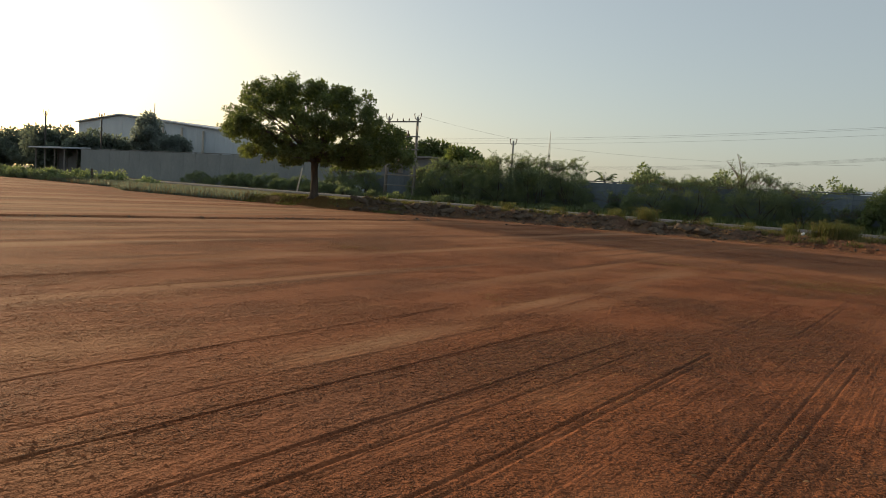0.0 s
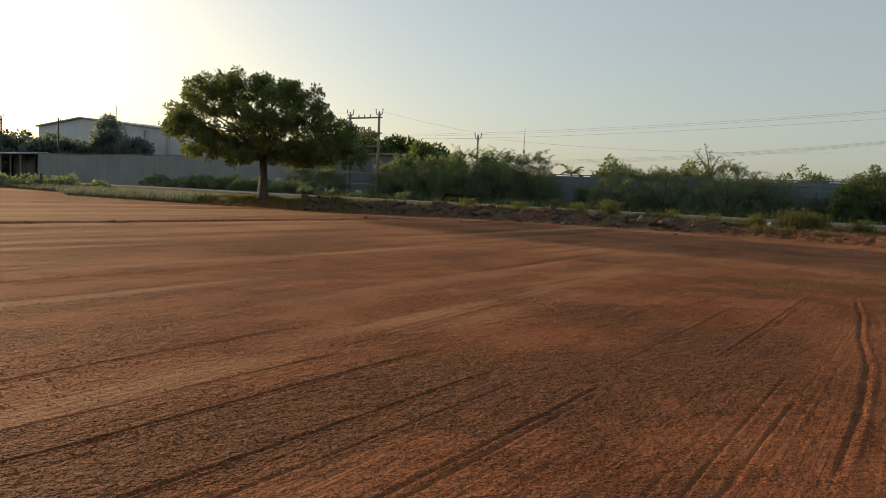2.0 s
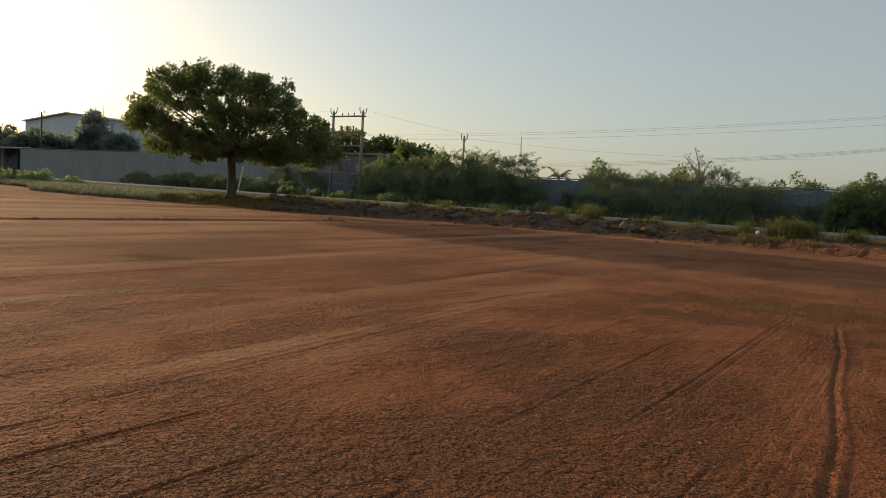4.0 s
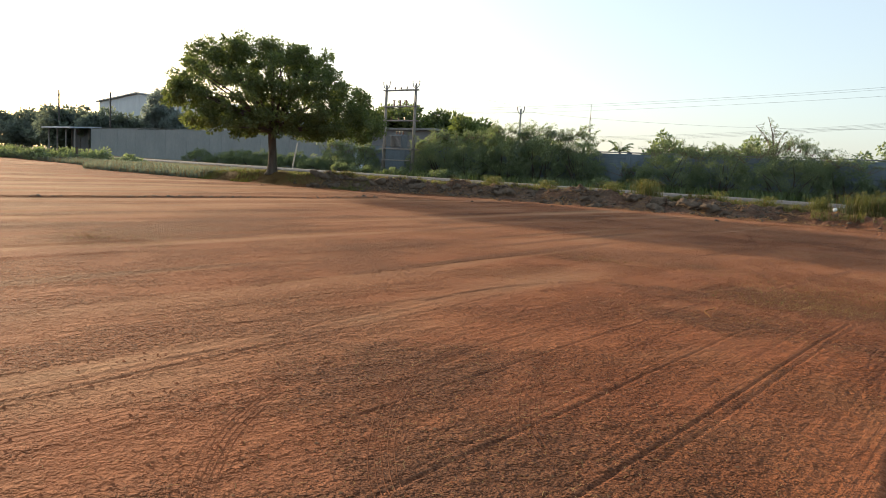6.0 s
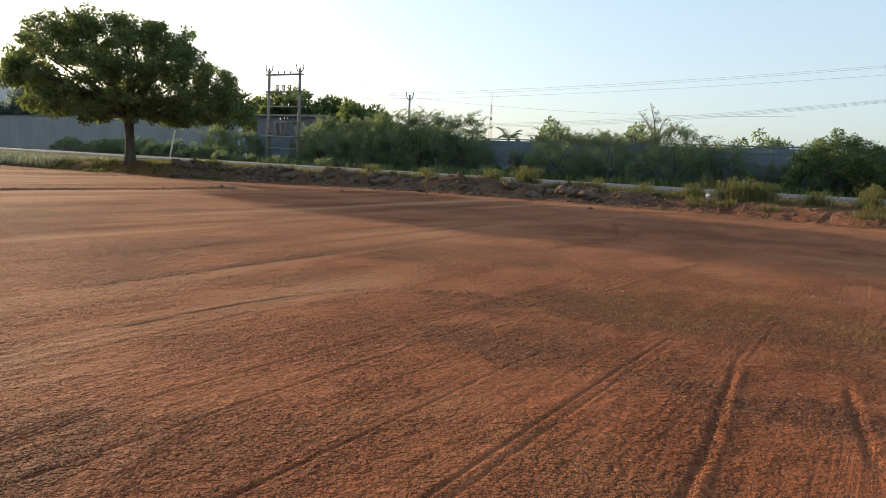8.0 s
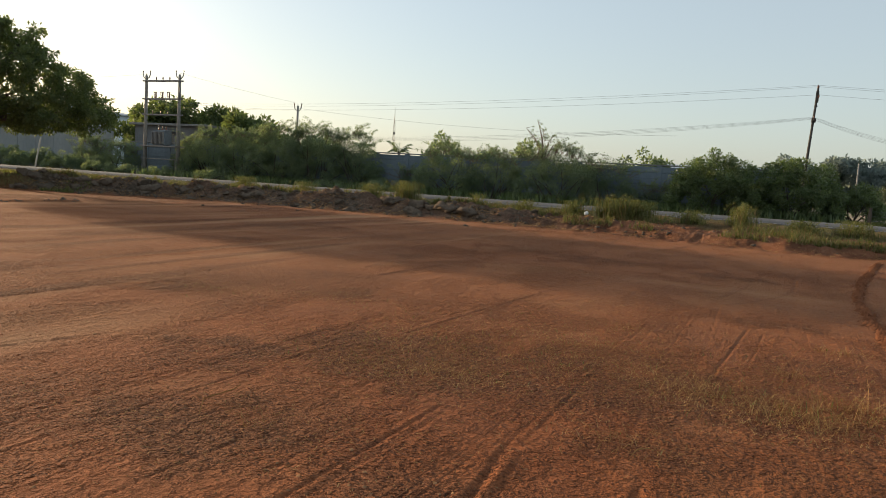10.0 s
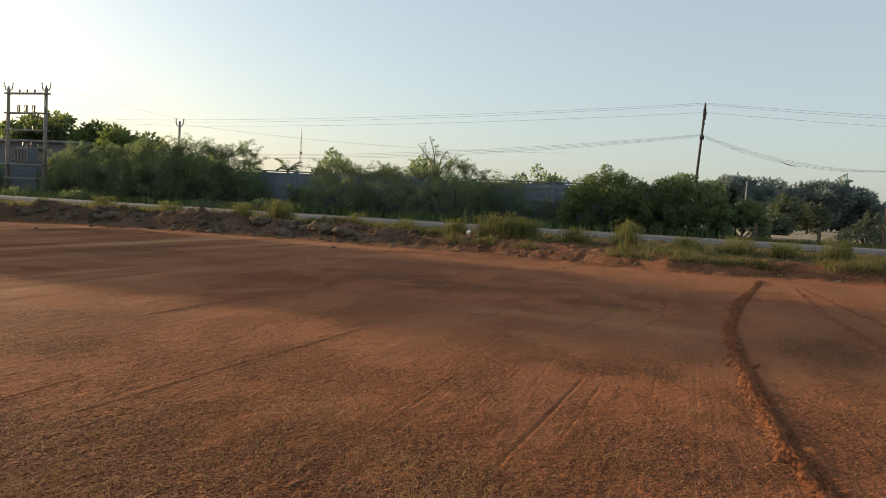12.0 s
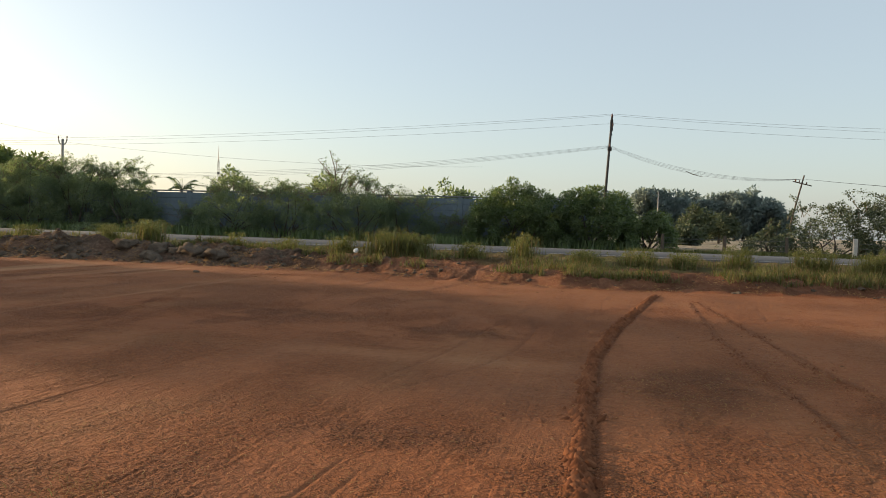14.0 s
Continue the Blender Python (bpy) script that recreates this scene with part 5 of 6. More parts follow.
# ---------------------------------------------------------------- buildings
def build_factory():
    f = thing("factory_shed", "large pale blue sheet-metal factory shed with a low gable", "building", (0, 0, 0.3))
    x0, xa, x1, y0, y1 = -146.5, -131.5, -95.0, 80.0, 112.0
    ze, za, zr = 10.4, 11.7, 8.3
    bm = bmesh.new()
    front = [bm.verts.new(c) for c in ((x0, y0, 0), (x1, y0, 0), (x1, y0, zr), (xa, y0, za), (x0, y0, ze))]
    back = [bm.verts.new((v.co.x, y1, v.co.z)) for v in front]
    bm.faces.new(front)
    bm.faces.new(back[::-1])
    for i in range(5):
        j = (i + 1) % 5
        if i in (2, 3):
            continue
        bm.faces.new((front[i], front[j], back[j], back[i]))
    part("wall", bm, SHEET, f)
    bm = bmesh.new()
    for a, b in (((x0 - 0.5, ze + 0.02), (xa, za + 0.08)), ((xa, za + 0.08), (x1 + 0.5, zr + 0.02))):
        n = 24
        for k in range(n):
            s0, s1 = k / n, (k + 0.93) / n
            xa0, za0 = a[0] + (b[0] - a[0]) * s0, a[1] + (b[1] - a[1]) * s0
            xb0, zb0 = a[0] + (b[0] - a[0]) * s1, a[1] + (b[1] - a[1]) * s1
            lo = [bm.verts.new(c) for c in ((xa0, y0 - 0.5, za0), (xb0, y0 - 0.5, zb0), (xb0, y1, zb0), (xa0, y1, za0))]
            hi = [bm.verts.new(v.co + Vector((0, 0, 0.22))) for v in lo]
            bm.faces.new(hi)
            bm.faces.new(lo[::-1])
            for i in range(4):
                bm.faces.new((lo[i], lo[(i + 1) % 4], hi[(i + 1) % 4], hi[i]))
    part("roof", bm, SHEETROOF, f)
    def top_at(x):
        return ze + (za - ze) * (x - x0) / (xa - x0) if x < xa else za + (zr - za) * (x - xa) / (x1 - xa)
    k = 0
    x = x0 + 0.6
    while x < x1 - 1:
        bm = bmesh.new()
        box(bm, x, x + 2.47, y0 - 0.05, y0 - 0.004, 0, top_at(x) - 0.3 if x < xa else top_at(x + 2.3) - 0.3, 0.02)
        part("sheet_panel", bm, SHEET, f)
        x += 2.5
    for x in (-112.5, -106.5, -118.0):
        bm = bmesh.new()
        box(bm, x, x + 0.35, y0 - 0.35, y0 - 0.09, 0, top_at(x) - 0.5, 0.03)
        part("downpipe", bm, STONEPOST, f, "pale downpipe")
    bm = bmesh.new()
    tube(bm, [(-127, 84, 11.4), (-127, 84, 14.4)], 0.07, 5)
    part("rooftop_pole", bm, STEEL, f)
    # small shelter and open shed beside it
    s = thing("open_shed", "low open-sided shed with a bluish sheet roof", "shed", (-121.0, 63.5, 0.3))
    for x in (-4.5, -1.5, 1.5, 4.5):
        for y in (-1.8, 1.8):
            bm = bmesh.new()
            tube(bm, [(x, y, -0.2), (x, y, 4.3)], 0.12, 6)
            part("post", bm, STEEL, s)
    bm = bmesh.new()
    box(bm, -5.2, 5.2, -2.4, 2.4, 4.3, 4.5, 0.03, Matrix.Rotation(radians(4), 4, "X"))
    part("roof", bm, SHEETROOF, s)
    bm = bmesh.new()
    box(bm, -4.4, 1.6, 1.85, 2.0, 0, 4.2, 0.01)
    part("back_wall", bm, PLASTER, s)


build_factory()


def build_hut():
    h = thing("substation_hut", "low grey plastered building with a dark barred window", "building", (0, 0, 0.3))
    x0, x1, y0, y1, z = -55.8, -47.2, 65.0, 71.0, 4.75
    wx0, wx1, wz0, wz1 = -52.8, -50.9, 2.9, 4.05
    bm = bmesh.new()
    box(bm, x0, wx0, y0, y0 + 0.25, 0, z, 0.01)
    box(bm, wx1, x1, y0, y0 + 0.25, 0, z, 0.01)
    box(bm, wx0, wx1, y0, y0 + 0.25, 0, wz0)
    box(bm, wx0, wx1, y0, y0 + 0.25, wz1, z)
    box(bm, x0, x0 + 0.25, y0 + 0.25, y1, 0, z)
    box(bm, x1 - 0.25, x1, y0 + 0.25, y1, 0, z)
    box(bm, x0, x1, y1, y1 + 0.25, 0, z)
    part("wall", bm, PLASTER, h)
    bm = bmesh.new()
    box(bm, x0 - 0.3, x1 + 0.3, y0 - 0.45, y1 + 0.5, z + 0.004, z + 0.2, 0.02)
    part("roof", bm, COPING, h)
    bm = bmesh.new()
    box(bm, wx0 - 0.2, wx1 + 0.2, y0 - 0.5, y0 - 0.004, wz1 + 0.1, wz1 + 0.2, 0.01)
    part("sunshade", bm, COPING, h)
    win = bmesh.new()
    for a, b in ((wx0, wx0 + 0.08), (wx1 - 0.08, wx1), ((wx0 + wx1) / 2 - 0.05, (wx0 + wx1) / 2 + 0.05)):
        box(win, a, b, y0 + 0.06, y0 + 0.16, wz0, wz1)
    box(win, wx0, wx1, y0 + 0.07, y0 + 0.15, wz0, wz0 + 0.08)
    box(win, wx0, wx1, y0 + 0.07, y0 + 0.15, wz1 - 0.08, wz1)
    wo = part("window", win, STEEL, h)
    g = bmesh.new()
    box(g, wx0 + 0.06, wx1 - 0.06, y0 + 0.1, y0 + 0.115, wz0 + 0.06, wz1 - 0.06)
    part("pane", g, GLASS, wo)
    # long low roof seen over the wall farther along
    r = thing("low_house", "low house with a pale sheet roof behind the wall", "building", (-5.0, 78.0, 0.3))
    bm = bmesh.new()
    box(bm, -5, 5, -3, 3, 0, 2.9, 0.01)
    part("wall", bm, PLASTER, r)
    bm = bmesh.new()
    for sg in (-1, 1):
        vs = [bm.verts.new(c) for c in ((-5.4, sg * 3.5, 2.85), (5.4, sg * 3.5, 2.85), (5.4, 0, 3.75), (-5.4, 0, 3.75))]
        up = [bm.verts.new(v.co + Vector((0, 0, 0.09))) for v in vs]
        bm.faces.new(vs)
        bm.faces.new(up[::-1])
        for i in range(4):
            bm.faces.new((vs[i], vs[(i + 1) % 4], up[(i + 1) % 4], up[i]))
    part("roof", bm, SHEETROOF, r)


build_hut()


# ---------------------------------------------------------------- fence at the far field
def build_fence():
    f = thing("fence", "wire fence on rough wooden posts at the far field", "fence", (0, 0, 0))
    posts = [(4.15, 58.7), (7.2, 58.7), (10.2, 58.8), (13.4, 58.8), (16.6, 58.8), (20, 58.9), (24, 59), (28, 59)]
    for i, (x, y) in enumerate(posts):
        z = gz(x, y)
        bm = bmesh.new()
        t = 0.04 * math.sin(i * 3)
        tube(bm, [(x, y, z - 0.2), (x + t, y, z + 0.5), (x + 2 * t, y, z + 0.95)], [0.1, 0.09, 0.075], 7)
        part("post", bm, WOODPOST, f)
    for h in (0.25, 0.5, 0.75):
        bm = bmesh.new()
        for (xa, ya), (xb, yb) in zip(posts, posts[1:]):
            tube(bm, [(xa, ya, gz(xa, ya) + h), ((xa + xb) / 2, (ya + yb) / 2, gz((xa + xb) / 2, (ya + yb) / 2) + h - 0.03), (xb, yb, gz(xb, yb) + h)], 0.008, 3)
        part("strand", bm, WIRE, f)
    s = thing("marker_post", "pale square stone marker post at the roadside", "post", (13.1, 58.0, gz(13.1, 58.0)))
    bm = bmesh.new()
    box(bm, -0.09, 0.09, -0.09, 0.09, -0.2, 1.0, 0.02)
    part("post", bm, STONEPOST, s)
    e = thing("fence_post", "grey wooden fence post among weeds", "post", (-75.5, 43.4, gz(-75.5, 43.4)))
    bm = bmesh.new()
    tube(bm, [(0, 0, -0.2), (0.03, 0, 0.7), (0.0, 0, 1.35)], [0.14, 0.13, 0.11], 7)
    part("post", bm, WOODPOST, e)
    k = thing("leaning_stake", "pale leaning stake behind the tree", "post", (-60.4, 58.2, gz(-60.4, 58.2)))
    bm = bmesh.new()
    tube(bm, [(0, 0, -0.2), (0.75, 0, 2.6)], [0.08, 0.07], 6)
    part("post", bm, STONEPOST, k)


build_fence()


# ---------------------------------------------------------------- loose earth and litter
def lumps(rng, x, y, z, size, flat=0.7):
    """Rough eight-cornered lumps as arrays."""
    n = len(x)
    base = np.array([(-1, -1, -1), (1, -1, -1), (1, 1, -1), (-1, 1, -1), (-1, -1, 1), (1, -1, 1), (1, 1, 1), (-1, 1, 1)], float)
    v = base[None] * rng.uniform(0.45, 1.0, (n, 8, 3))
    v[:, 4:, :2] *= rng.uniform(0.3, 0.8, (n, 4, 1))
    a = rng.uniform(0, 2 * math.pi, n)
    c, s = np.cos(a)[:, None], np.sin(a)[:, None]
    vx, vy = v[..., 0] * c - v[..., 1] * s, v[..., 0] * s + v[..., 1] * c
    sz = size[:, None]
    out = np.stack([x[:, None] + vx * sz, y[:, None] + vy * sz * 0.8, z[:, None] + v[..., 2] * sz * flat], -1).reshape(-1, 3)
    q = np.array([(0, 3, 2, 1), (4, 5, 6, 7), (0, 1, 5, 4), (1, 2, 6, 5), (2, 3, 7, 6), (3, 0, 4, 7)])
    f = (np.arange(n)[:, None, None] * 8 + q[None]).reshape(-1, 4)
    return out, f


def crumbs(rng, x, y, z, size, flat=0.75):
    """Small three-sided crumbs with an uneven peak, as arrays."""
    n = len(x)
    a = rng.uniform(0, 2 * math.pi, n)[:, None] + np.array([[0, 1.6, 3.1, 4.7]]) + rng.uniform(-0.4, 0.4, (n, 4))
    r = size[:, None] * rng.uniform(0.6, 1.4, (n, 4))
    foot = np.stack([x[:, None] + np.cos(a) * r, y[:, None] + np.sin(a) * r, np.repeat(z[:, None], 4, 1)], -1)
    top = np.stack([x + size * rng.normal(0, 0.3, n), y + size * rng.normal(0, 0.3, n), z + size * flat * rng.uniform(0.5, 1.3, n)], -1)
    v = np.concatenate([foot, top[:, None]], 1).reshape(-1, 3)
    b = np.arange(n)[:, None] * 5
    f = np.concatenate([b + np.array([[k, (k + 1) % 4, 4]]) for k in range(4)])
    return v, f


def build_lumps():
    rng = np.random.default_rng(500)
    # clods of the dug bank
    x = rng.uniform(-34, 24, 4200)
    y = field_edge(x) + rng.normal(1.6, 0.75, len(x))
    s = (0.012 + 0.13 * rng.uniform(0, 1, len(x)) ** 4) * np.where(x < -8, 1.2, 0.7)
    keep = vnoise(x * 0.7, y * 0.7, 51) + 0.7 * vnoise(x * 2.2, y * 2.2, 56) > np.where(x > -4, 0.45, -0.1)
    x, y, s = x[keep], y[keep], s[keep]
    v, f = lumps(rng, x, y, ground_height(x, y) + s * 0.1, s, 0.5)
    tagged(new("bank_clods", mesh_np("bank_clods", v, f, CLOD)), "dark clods of dug earth heaped along the bank", "soil", kind="stuff")
    # small red crumbs on the field, thicker in patches
    x = 5.5 - 18.5 * rng.uniform(0, 1, 170000) ** 1.15
    y = 3 + 33 * rng.uniform(0, 1, len(x)) ** 1.4
    patch = vnoise(x * 0.6, y * 0.4, 52) + 0.6 * vnoise(x * 2.0, y * 1.5, 53) + 0.8 * vnoise(x * 7.0, y * 0.9, 55)
    keep = (patch > rng.uniform(-1.0, 0.9, len(x))) & (y < field_edge(x))
    x, y, patch = x[keep], y[keep], patch[keep]
    s = (0.005 + 0.010 * rng.uniform(0, 1, len(x)) ** 4) * (1 + 0.3 * np.clip(patch, 0, 1.5))
    v, f = crumbs(rng, x, y, ground_height(x, y) - 0.002, s, 0.8)
    tagged(new("field_crumbs", mesh_np("field_crumbs", v, f, CRUMB)), "small crumbs of red earth scattered over the field", "soil", kind="stuff")
    # lumps on the farther field
    x = rng.uniform(-42, -8, 16000)
    y = rng.uniform(4, 38, len(x))
    keep = (vnoise(x * 1.1, y * 0.06, 31) + 0.6 * vnoise(x * 0.35, y * 0.25, 54) > 0.2) & (y < field_edge(x))
    x, y = x[keep], y[keep]
    s = 0.008 + 0.020 * rng.uniform(0, 1, len(x)) ** 4
    v, f = crumbs(rng, x, y, ground_height(x, y) - 0.003, s, 0.6)
    tagged(new("field_lumps", mesh_np("field_lumps", v, f, CRUMB)), "scattered dark lumps on the far side of the field", "soil", kind="stuff")
    # dark crumbs and small clods in trampled patches
    cx, cy = [], []
    for a, c, sa, sc, k in DEBRIS:
        cx.append(rng.normal(a, sa, k))
        cy.append(rng.normal(c, sc, k))
    x, y = np.concatenate(cx), np.concatenate(cy)
    far = rng.uniform(0, 1, 1500)
    x, y = np.concatenate([x, rng.uniform(-16, 6, 1500)]), np.concatenate([y, 21 + 18 * far])
    s = 0.006 + 0.014 * rng.uniform(0, 1, len(x)) ** 3
    s[-1500:] *= 1.0 + 1.6 * far
    v, f = crumbs(rng, x, y, ground_height(x, y) - 0.002, s, 0.5)
    tagged(new("debris_crumbs", mesh_np("debris_crumbs", v, f, DEBRISMAT)), "dark crumbs and bits trampled into the earth", "soil", kind="stuff")
    # low heaped row on the far side of the field
    y = rng.uniform(-8, 33, 1500)
    x = -23.55 + rng.normal(0, 0.10, len(y)) + 0.05 * np.sin(y * 0.5)
    keep = vnoise(y * 0.8, y * 0 + 2.0, 64) > -0.35
    x, y = x[keep], y[keep]
    s = 0.018 + 0.055 * rng.uniform(0, 1, len(x)) ** 4
    v, f = crumbs(rng, x, y, ground_height(x, y) - 0.005, s, 0.8)
    tagged(new("heaped_row", mesh_np("heaped_row", v, f, CLOD)), "low row of heaped dark earth across the field", "soil", kind="stuff")
    # clods thrown up along the tractor rut
    pts = TRACKS[0][0]
    k = rng.uniform(0, len(pts) - 1.001, 9000)
    i = k.astype(int)
    P = np.array(pts)
    px = P[i] + (P[i + 1] - P[i]) * (k - i)[:, None]
    wide = 0.35 + 0.65 * np.abs(vnoise(k * 7.3, k * 0 + 4.0, 63))
    x = px[:, 0] - 0.085 + rng.normal(0, 0.06, len(k)) * wide
    y = px[:, 1] + rng.normal(0, 0.05, len(k))
    s = (0.006 + 0.040 * rng.uniform(0, 1, len(k)) ** 3.5) * (0.6 + 0.7 * wide)
    for track in TRACKS[1:3]:
        P = np.array(track[0])
        k = rng.uniform(0, len(P) - 1.001, 900)
        i = k.astype(int)
        px = P[i] + (P[i + 1] - P[i]) * (k - i)[:, None]
        x = np.concatenate([x, px[:, 0] - 0.05 + rng.normal(0, 0.05, len(k))])
        y = np.concatenate([y, px[:, 1] + rng.normal(0, 0.05, len(k))])
        s = np.concatenate([s, 0.006 + 0.022 * rng.uniform(0, 1, len(k)) ** 3])
    v, f = crumbs(rng, x, y, ground_height(x, y) - 0.004, s, 1.0)
    tagged(new("rut_clods", mesh_np("rut_clods", v, f, RUTCLOD)), "broken lumps of red earth along the tractor rut", "soil", kind="stuff")


build_lumps()


def build_straw():
    rng = np.random.default_rng(510)
    spots = [(-4.0, 8.4, 0.6, 1.2, 260), (-3.0, 9.5, 0.7, 1.2, 220), (-3.1, 19.3, 1.0, 0.9, 500), (-2.0, 20.7, 1.3, 0.8, 650), (-0.7, 20.1, 0.7, 0.5, 320), (-2.7, 19.4, 0.5, 0.5, 200), (-4.4, 13.4, 0.7, 0.9, 160), (-2.8, 12.6, 0.8, 0.9, 200),
             (0.6, 21.6, 1.0, 1.2, 420), (-1.6, 23.2, 1.2, 1.2, 320), (1.9, 26.7, 0.45, 0.8, 420), (3.4, 27.8, 0.5, 0.7, 260), (2.3, 22.5, 1.2, 1.5, 240), (-13, 15.5, 1.4, 1.0, 260), (-3.5, 16, 3, 4, 200), (-1.5, 22.5, 2.2, 2.5, 260), (-5, 12, 3, 6, 150), (-7.6, 21.5, 0.8, 0.7, 160), (-3.4, 17.4, 0.8, 0.5, 200)]
    cx, cy = [], []
    for a, b, sa, sb, n in spots:
        n = int(n * 3.2)
        cx.append(rng.normal(a, sa, n))
        cy.append(rng.normal(b, sb, n))
    x, y = np.concatenate(cx), np.concatenate(cy)
    n = len(x)
    z = ground_height(x, y) + 0.004
    a = rng.uniform(0, 2 * math.pi, n)
    ln = 0.010 + 0.060 * rng.uniform(0, 1, n) ** 2.2
    d = np.stack([np.cos(a), np.sin(a), rng.normal(0.05, 0.15, n)], 1) * ln[:, None]
    across = np.stack([-np.sin(a), np.cos(a), np.zeros(n)], 1)
    s = across * (0.0016 + 0.0014 * rng.uniform(0, 1, n))[:, None]
    p = np.stack([x, y, z], 1)
    mid = p + d * 0.5 + across * (ln * rng.normal(0, 0.22, n))[:, None] + np.array((0, 0, 0.006))
    verts = np.stack([p - s, p + s, mid - s, mid + s, p + d - s * 0.5, p + d + s * 0.5], 1).reshape(-1, 3)
    b = np.arange(n)[:, None] * 6
    f = np.concatenate([b + np.array([[0, 1, 3, 2]]), b + np.array([[2, 3, 5, 4]])])
    tagged(new("straw_bits", mesh_np("straw_bits", verts, f, STRAW)), "dry straw and stalk bits scattered on the earth", "straw", kind="stuff")


build_straw()


def build_tuft(x, y, wide, high, n, seed, label="dry trampled grass tuft on red earth"):
    rng = np.random.default_rng(seed)
    t = thing("dry_tuft", label, "grass", (x, y, gz(x, y)), "dry tufts on the field")
    p = np.stack([rng.normal(0, wide * 0.3, n), rng.normal(0, wide * 0.25, n), np.full(n, -0.01)], 1)
    v, f = blades(rng, p, high * 0.8, high * 2.4, 0.0022)
    child("dry_blade", mesh_np("dry_blade", v, f, STRAW), t)
    k = n // 40
    p = np.stack([rng.normal(0, wide * 0.3, k), rng.normal(0, wide * 0.25, k), np.full(k, -0.01)], 1)
    v, f = blades(rng, p, high * 0.7, high * 0.8, 0.004)
    child("green_blade", mesh_np("green_blade", v, f, GRASS), t, "few green blades")


for i, (x, y, wd, hg, n) in enumerate([(-0.74, 20.1, 0.45, 0.12, 130), (-0.05, 19.9, 0.5, 0.16, 180), (0.34, 20.35, 0.35, 0.18, 90), (-2.66, 19.45, 0.4, 0.09, 90), (-1.1, 18.6, 0.5, 0.08, 130), (-1.95, 21.4, 0.4, 0.07, 80), (-0.1, 21.3, 0.3, 0.1, 60),
                                       (0.35, 22.7, 0.35, 0.1, 80), (-3.15, 17.6, 0.12, 0.2, 14), (-6.6, 11.3, 0.3, 0.06, 60), (1.9, 23.3, 0.4, 0.09, 80), (-13.2, 15.3, 0.5, 0.12, 90), (-1.8, 22.6, 0.3, 0.08, 60)]):
    build_tuft(x, y, wd * 1.45, hg * 0.8, int(n * 1.6), 600 + i)


# single upright stalks beside the trampled grass
for i, (x, y, wd, hg, n) in enumerate([(0.55, 20.1, 0.6, 0.26, 14), (0.85, 20.4, 0.5, 0.24, 10), (0.12, 19.7, 0.4, 0.2, 12), (0.7, 19.6, 0.5, 0.22, 10), (-2.75, 20.2, 0.5, 0.13, 10)]):
    rng = np.random.default_rng(640 + i)
    t = thing("dry_stalks", "few thin upright dry grass stalks on red earth", "grass", (x, y, gz(x, y)), "dry stalks on the field")
    p = np.stack([rng.normal(0, wd * 0.4, n), rng.normal(0, wd * 0.4, n), np.full(n, -0.01)], 1)
    v, f = blades(rng, p, hg, hg * 0.35, 0.0024)
    child("dry_blade", mesh_np("dry_blade", v, f, STRAW), t)


def in_patches(rng, n):
    """Places in the trampled grassy patches of the field."""
    spots = [(-3.2, 20.5, 0.9, 0.7), (-1.6, 20.9, 1.1, 0.7), (-3.4, 19.4, 0.5, 0.35), (-0.6, 20.2, 0.6, 0.4), (0.15, 19.95, 0.5, 0.4), (-2.4, 21.6, 1.2, 0.8), (0.5, 20.6, 0.5, 0.8), (-12.9, 15.5, 0.8, 0.5), (-6.28, 11.0, 0.13, 0.1), (-6.8, 21.3, 0.6, 0.35), (-5.1, 22.0, 0.5, 0.4)]
    share = np.array([0.16, 0.17, 0.08, 0.1, 0.12, 0.12, 0.06, 0.08, 0.02, 0.05, 0.04])
    pick = rng.choice(len(spots), n, p=share / share.sum())
    q = np.array(spots)[pick]
    return q[:, 0] + rng.normal(0, 1, n) * q[:, 2], q[:, 1] + rng.normal(0, 1, n) * q[:, 3]


build_cover("trodden_grass", "short curled dry grass trodden into the field", 11000, in_patches, 0.045, 0.085, 0.0026, STRAW, 411)
build_cover("trodden_weeds", "sparse olive blades among the trodden dry grass", 1000, in_patches, 0.05, 0.06, 0.003, GRASS, 412)


def build_twig(points, label="pale bent dry twig lying on the red earth"):
    x, y = points[0]
    ob = thing("twig", label, "twig", (x, y, gz(x, y)), "twigs on the field")
    bm = bmesh.new()
    dx, dy = points[1][0] - x, points[1][1] - y
    line = [(0, 0, 0.004), (dx * 0.35 - dy * 0.12, dy * 0.35 + dx * 0.12, 0.03), (dx * 0.7 + dy * 0.06, dy * 0.7 - dx * 0.06, 0.045), (dx, dy, 0.02)]
    tube(bm, line, [0.003, 0.005, 0.004, 0.002], 5)
    part("stem", bm, STRAW, ob)
    bm = bmesh.new()
    tube(bm, [line[1], (line[1][0] + 0.05, line[1][1] + 0.03, 0.06), (line[1][0] + 0.07, line[1][1] + 0.08, 0.05)], [0.003, 0.0025, 0.0015], 4)
    part("side_twig", bm, STRAW, ob)


for points in [[(0.12, 19.74), (0.24, 20.17)], [(-0.99, 18.41), (-0.88, 18.54)], [(-3.51, 17.56), (-3.7, 18.18)]]:
    build_twig(points)


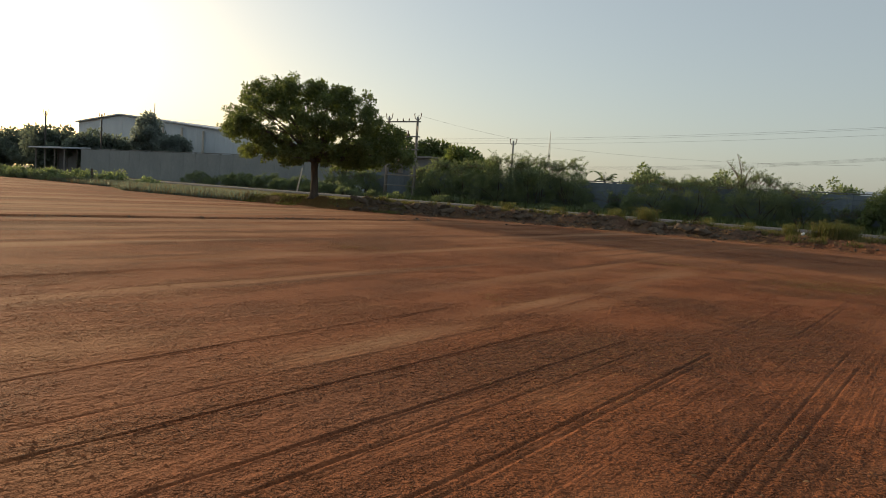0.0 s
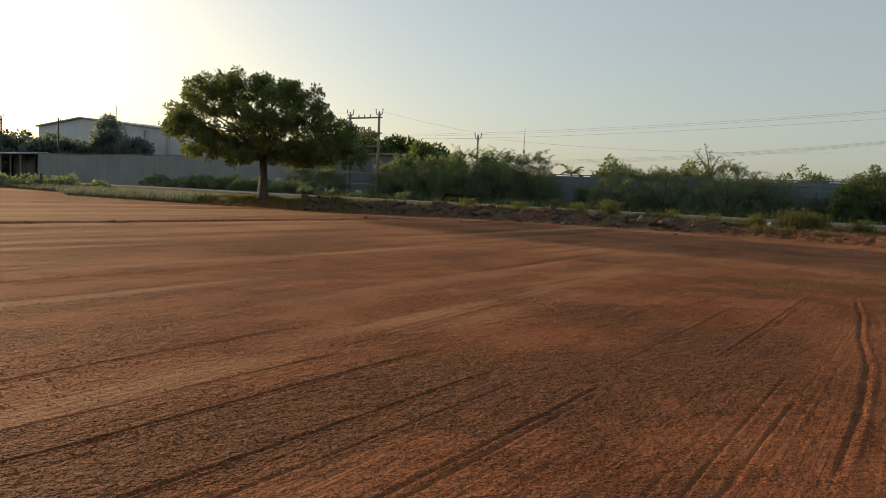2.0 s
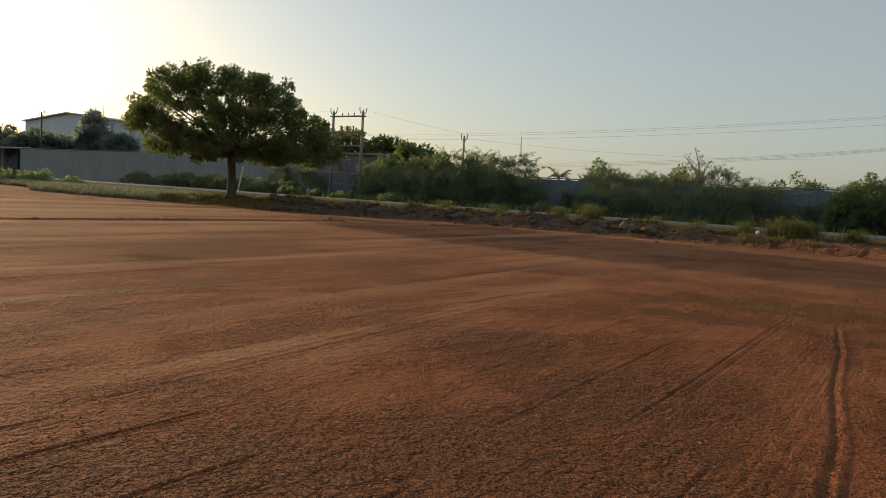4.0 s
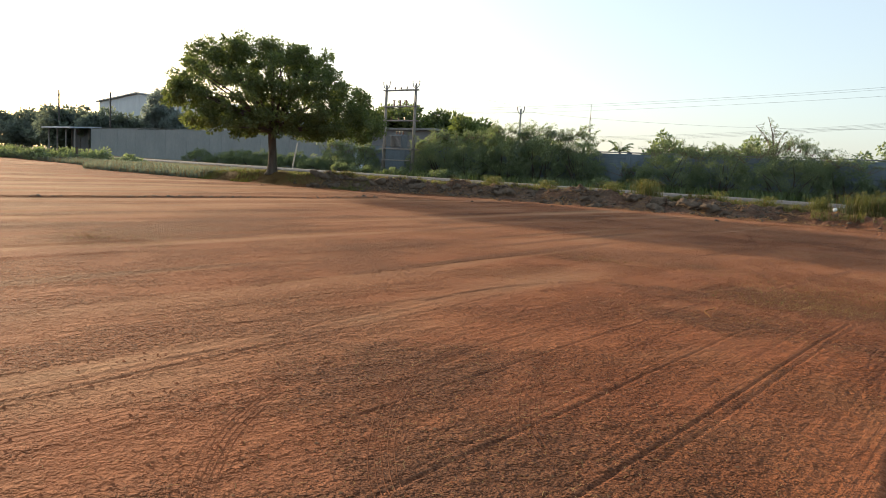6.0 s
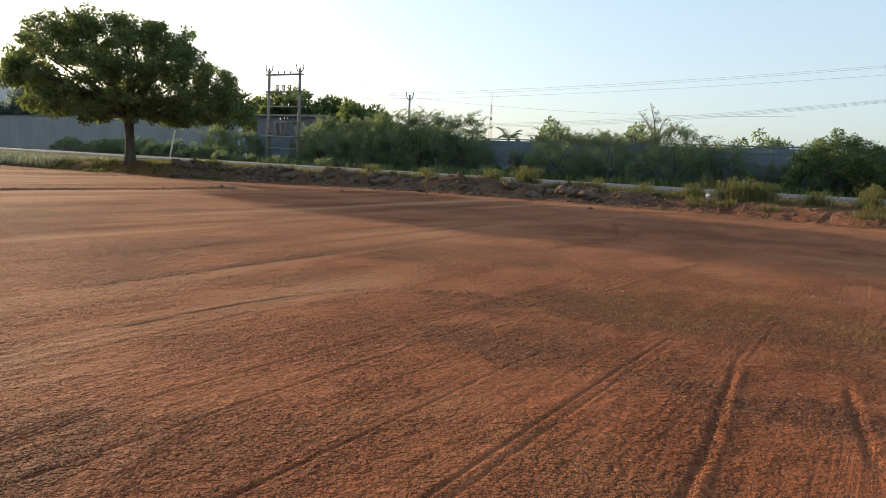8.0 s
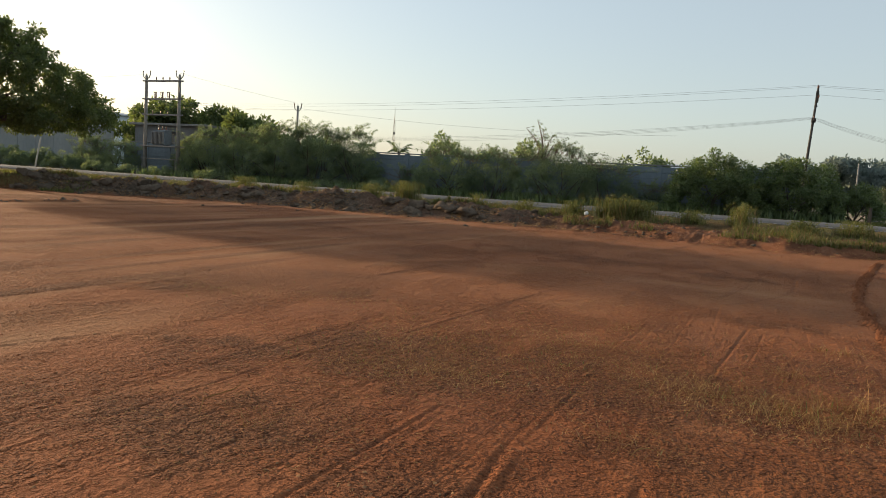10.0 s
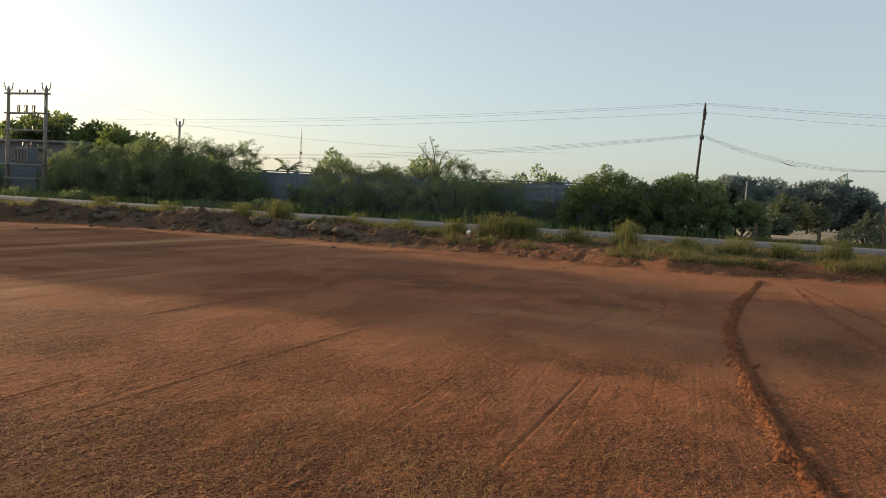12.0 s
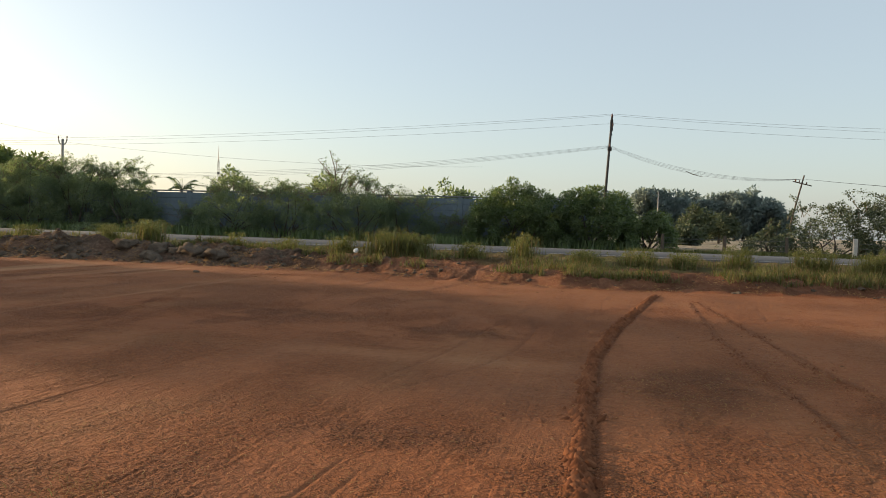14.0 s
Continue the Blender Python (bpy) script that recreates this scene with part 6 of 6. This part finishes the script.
def build_bank_clods():
    """Large rounded clods dug out and dropped along the bank."""
    rng = random.Random(21)
    shapes = []
    for k in range(6):
        bm = bmesh.new()
        bmesh.ops.create_icosphere(bm, subdivisions=3, radius=1.0)
        for v in bm.verts:
            p = v.co.copy()
            d = 1 + 0.55 * noise.noise(p * 1.4 + Vector((k * 7, 0, 0))) + 0.38 * noise.noise(p * 3.6 + Vector((0, k * 5, 0))) + 0.22 * noise.noise(p * 8)
            v.co = Vector((p.x * 1.15 * d, p.y * 0.95 * d, p.z * 0.60 * d))
        me = bpy.data.meshes.new("earth_clod")
        bm.to_mesh(me)
        bm.free()
        me.materials.append(CLOD)
        me.polygons.foreach_set("use_smooth", np.ones(len(me.polygons), bool))
        shapes.append(me)
    for k in range(190):
        x = rng.uniform(-33.5, 14) if k % 4 == 0 else rng.uniform(-33.5, -6)
        y = float(field_edge(x)) + rng.gauss(1.8 if x < -8 else 1.2, 0.6 if x < -8 else 0.4)
        s = (0.07 + 0.33 * rng.random() ** 2.2) * (1.0 if x < -12 else 0.6 if x < -4 else 0.36)
        ob = new("earth_clod", shapes[k % 6])
        ob.matrix_basis = pose(x, y, gz(x, y) - 0.1 * s, rng.uniform(-15, 15), rng.uniform(-15, 15), rng.uniform(0, 360)) @ Matrix.Diagonal((s, s, s, 1))
        tagged(ob, "large grey-brown clod of dug earth on the bank", "clod", "clods on the bank")


build_bank_clods()


def build_stones():
    rng = random.Random(8)
    spots = [(-21, 36.5), (-24.5, 33), (-18, 38.6), (-10.4, 38.2), (-43, 35.2), (-33.8, 34.4)]
    for x, y in spots:
        bm = bmesh.new()
        bmesh.ops.create_icosphere(bm, subdivisions=2, radius=1.0)
        s = rng.uniform(0.05, 0.09)
        for v in bm.verts:
            k = 1 + 0.6 * noise.noise(v.co * 1.9 + Vector((x, y, 0)))
            v.co = Vector((v.co.x * s * 1.3 * k, v.co.y * s * k, v.co.z * s * 0.8 * k))
        ob = part("clod", bm, CLOD)
        ob.location = (x, y, gz(x, y) + s * 0.15)
        tagged(ob, "loose dark clod of earth lying on the field", "clod", "loose clods")
    bm = bmesh.new()
    bmesh.ops.create_icosphere(bm, subdivisions=2, radius=0.09)
    for v in bm.verts:
        v.co *= 1 + 0.4 * noise.noise(v.co * 22)
    ob = part("plastic_scrap", bm, PLASTIC)
    ob.location = (-7.3, 43.3, gz(-7.3, 43.3) + 0.08)
    tagged(ob, "crumpled white plastic scrap on the grassy bank", "litter")


build_stones()


def build_prints():
    """Ribs pressed up by narrow tyres: thin ridges on bent lines."""
    v, f = [], []
    for pts in PRINTS:
        P = []
        for (x0, y0), (x1, y1) in zip(pts, pts[1:]):
            for k in range(10):
                P.append((x0 + (x1 - x0) * k / 10, y0 + (y1 - y0) * k / 10))
        P = np.array(P)
        for _ in range(6):
            P[1:-1] = (P[:-2] + 2 * P[1:-1] + P[2:]) / 4
        d = np.gradient(P, axis=0)
        d /= np.linalg.norm(d, axis=1)[:, None]
        side = np.stack([-d[:, 1], d[:, 0]], 1)
        for off in (-0.07, -0.035, 0.0, 0.035, 0.07):
            base = len(v)
            for i, (p, s) in enumerate(zip(P, side)):
                gap = 0.25 + 0.75 * (vnoise(np.array([i * 0.45 + off * 90]), np.array([p[0]]), 61)[0] > -0.45)
                for w, h in ((-0.010, -0.007), (0.0, 0.0018 * gap), (0.010, -0.007)):
                    q = p + s * (off + w)
                    v.append((q[0], q[1], gz(q[0], q[1]) + h))
            for i in range(len(P) - 1):
                a = base + 3 * i
                f += [(a, a + 1, a + 4, a + 3), (a + 1, a + 2, a + 5, a + 4)]
    tagged(new("tyre_prints", mesh_np("tyre_prints", v, f, CRUMB)), "ribbed tyre prints pressed into the red earth", "track", kind="stuff")


build_prints()


def build_bank_litter():
    """Dry roots and stalks torn up with the bank."""
    rng = np.random.default_rng(520)
    n = 17000
    x = rng.uniform(-34, 24, n)
    y = field_edge(x) + rng.normal(1.5, 0.8, n)
    keep = (vnoise(x * 0.9, y * 0.9, 62) > -0.2) & (rng.uniform(0, 1, n) < np.where(x > -5, 0.7, 1.0))
    x, y = x[keep], y[keep]
    n = len(x)
    p = np.stack([x, y, ground_height(x, y) + 0.012], 1)
    a = rng.uniform(0, 2 * math.pi, n)
    ln = (0.04 + 0.24 * rng.uniform(0, 1, n) ** 2) * np.where(x > -5, 0.5, 1.0)
    d = np.stack([np.cos(a), np.sin(a), rng.normal(0.15, 0.3, n)], 1) * ln[:, None]
    s = np.stack([-np.sin(a), np.cos(a), np.zeros(n)], 1) * 0.006
    up = np.array((0, 0, 0.015))
    v = np.stack([p - s, p + s, p + d + s * 0.4, p + d - s * 0.4, p + d * 0.5 + up], 1).reshape(-1, 3)
    b = np.arange(n)[:, None] * 5
    f = np.concatenate([b + np.array([[0, 1, 4]]), b + np.array([[1, 2, 4]]), b + np.array([[2, 3, 4]]), b + np.array([[3, 0, 4]])])
    tagged(new("bank_litter", mesh_np("bank_litter", v, f, STRAW)), "dry roots and stalks lying on the dug bank", "straw", kind="stuff")


build_bank_litter()
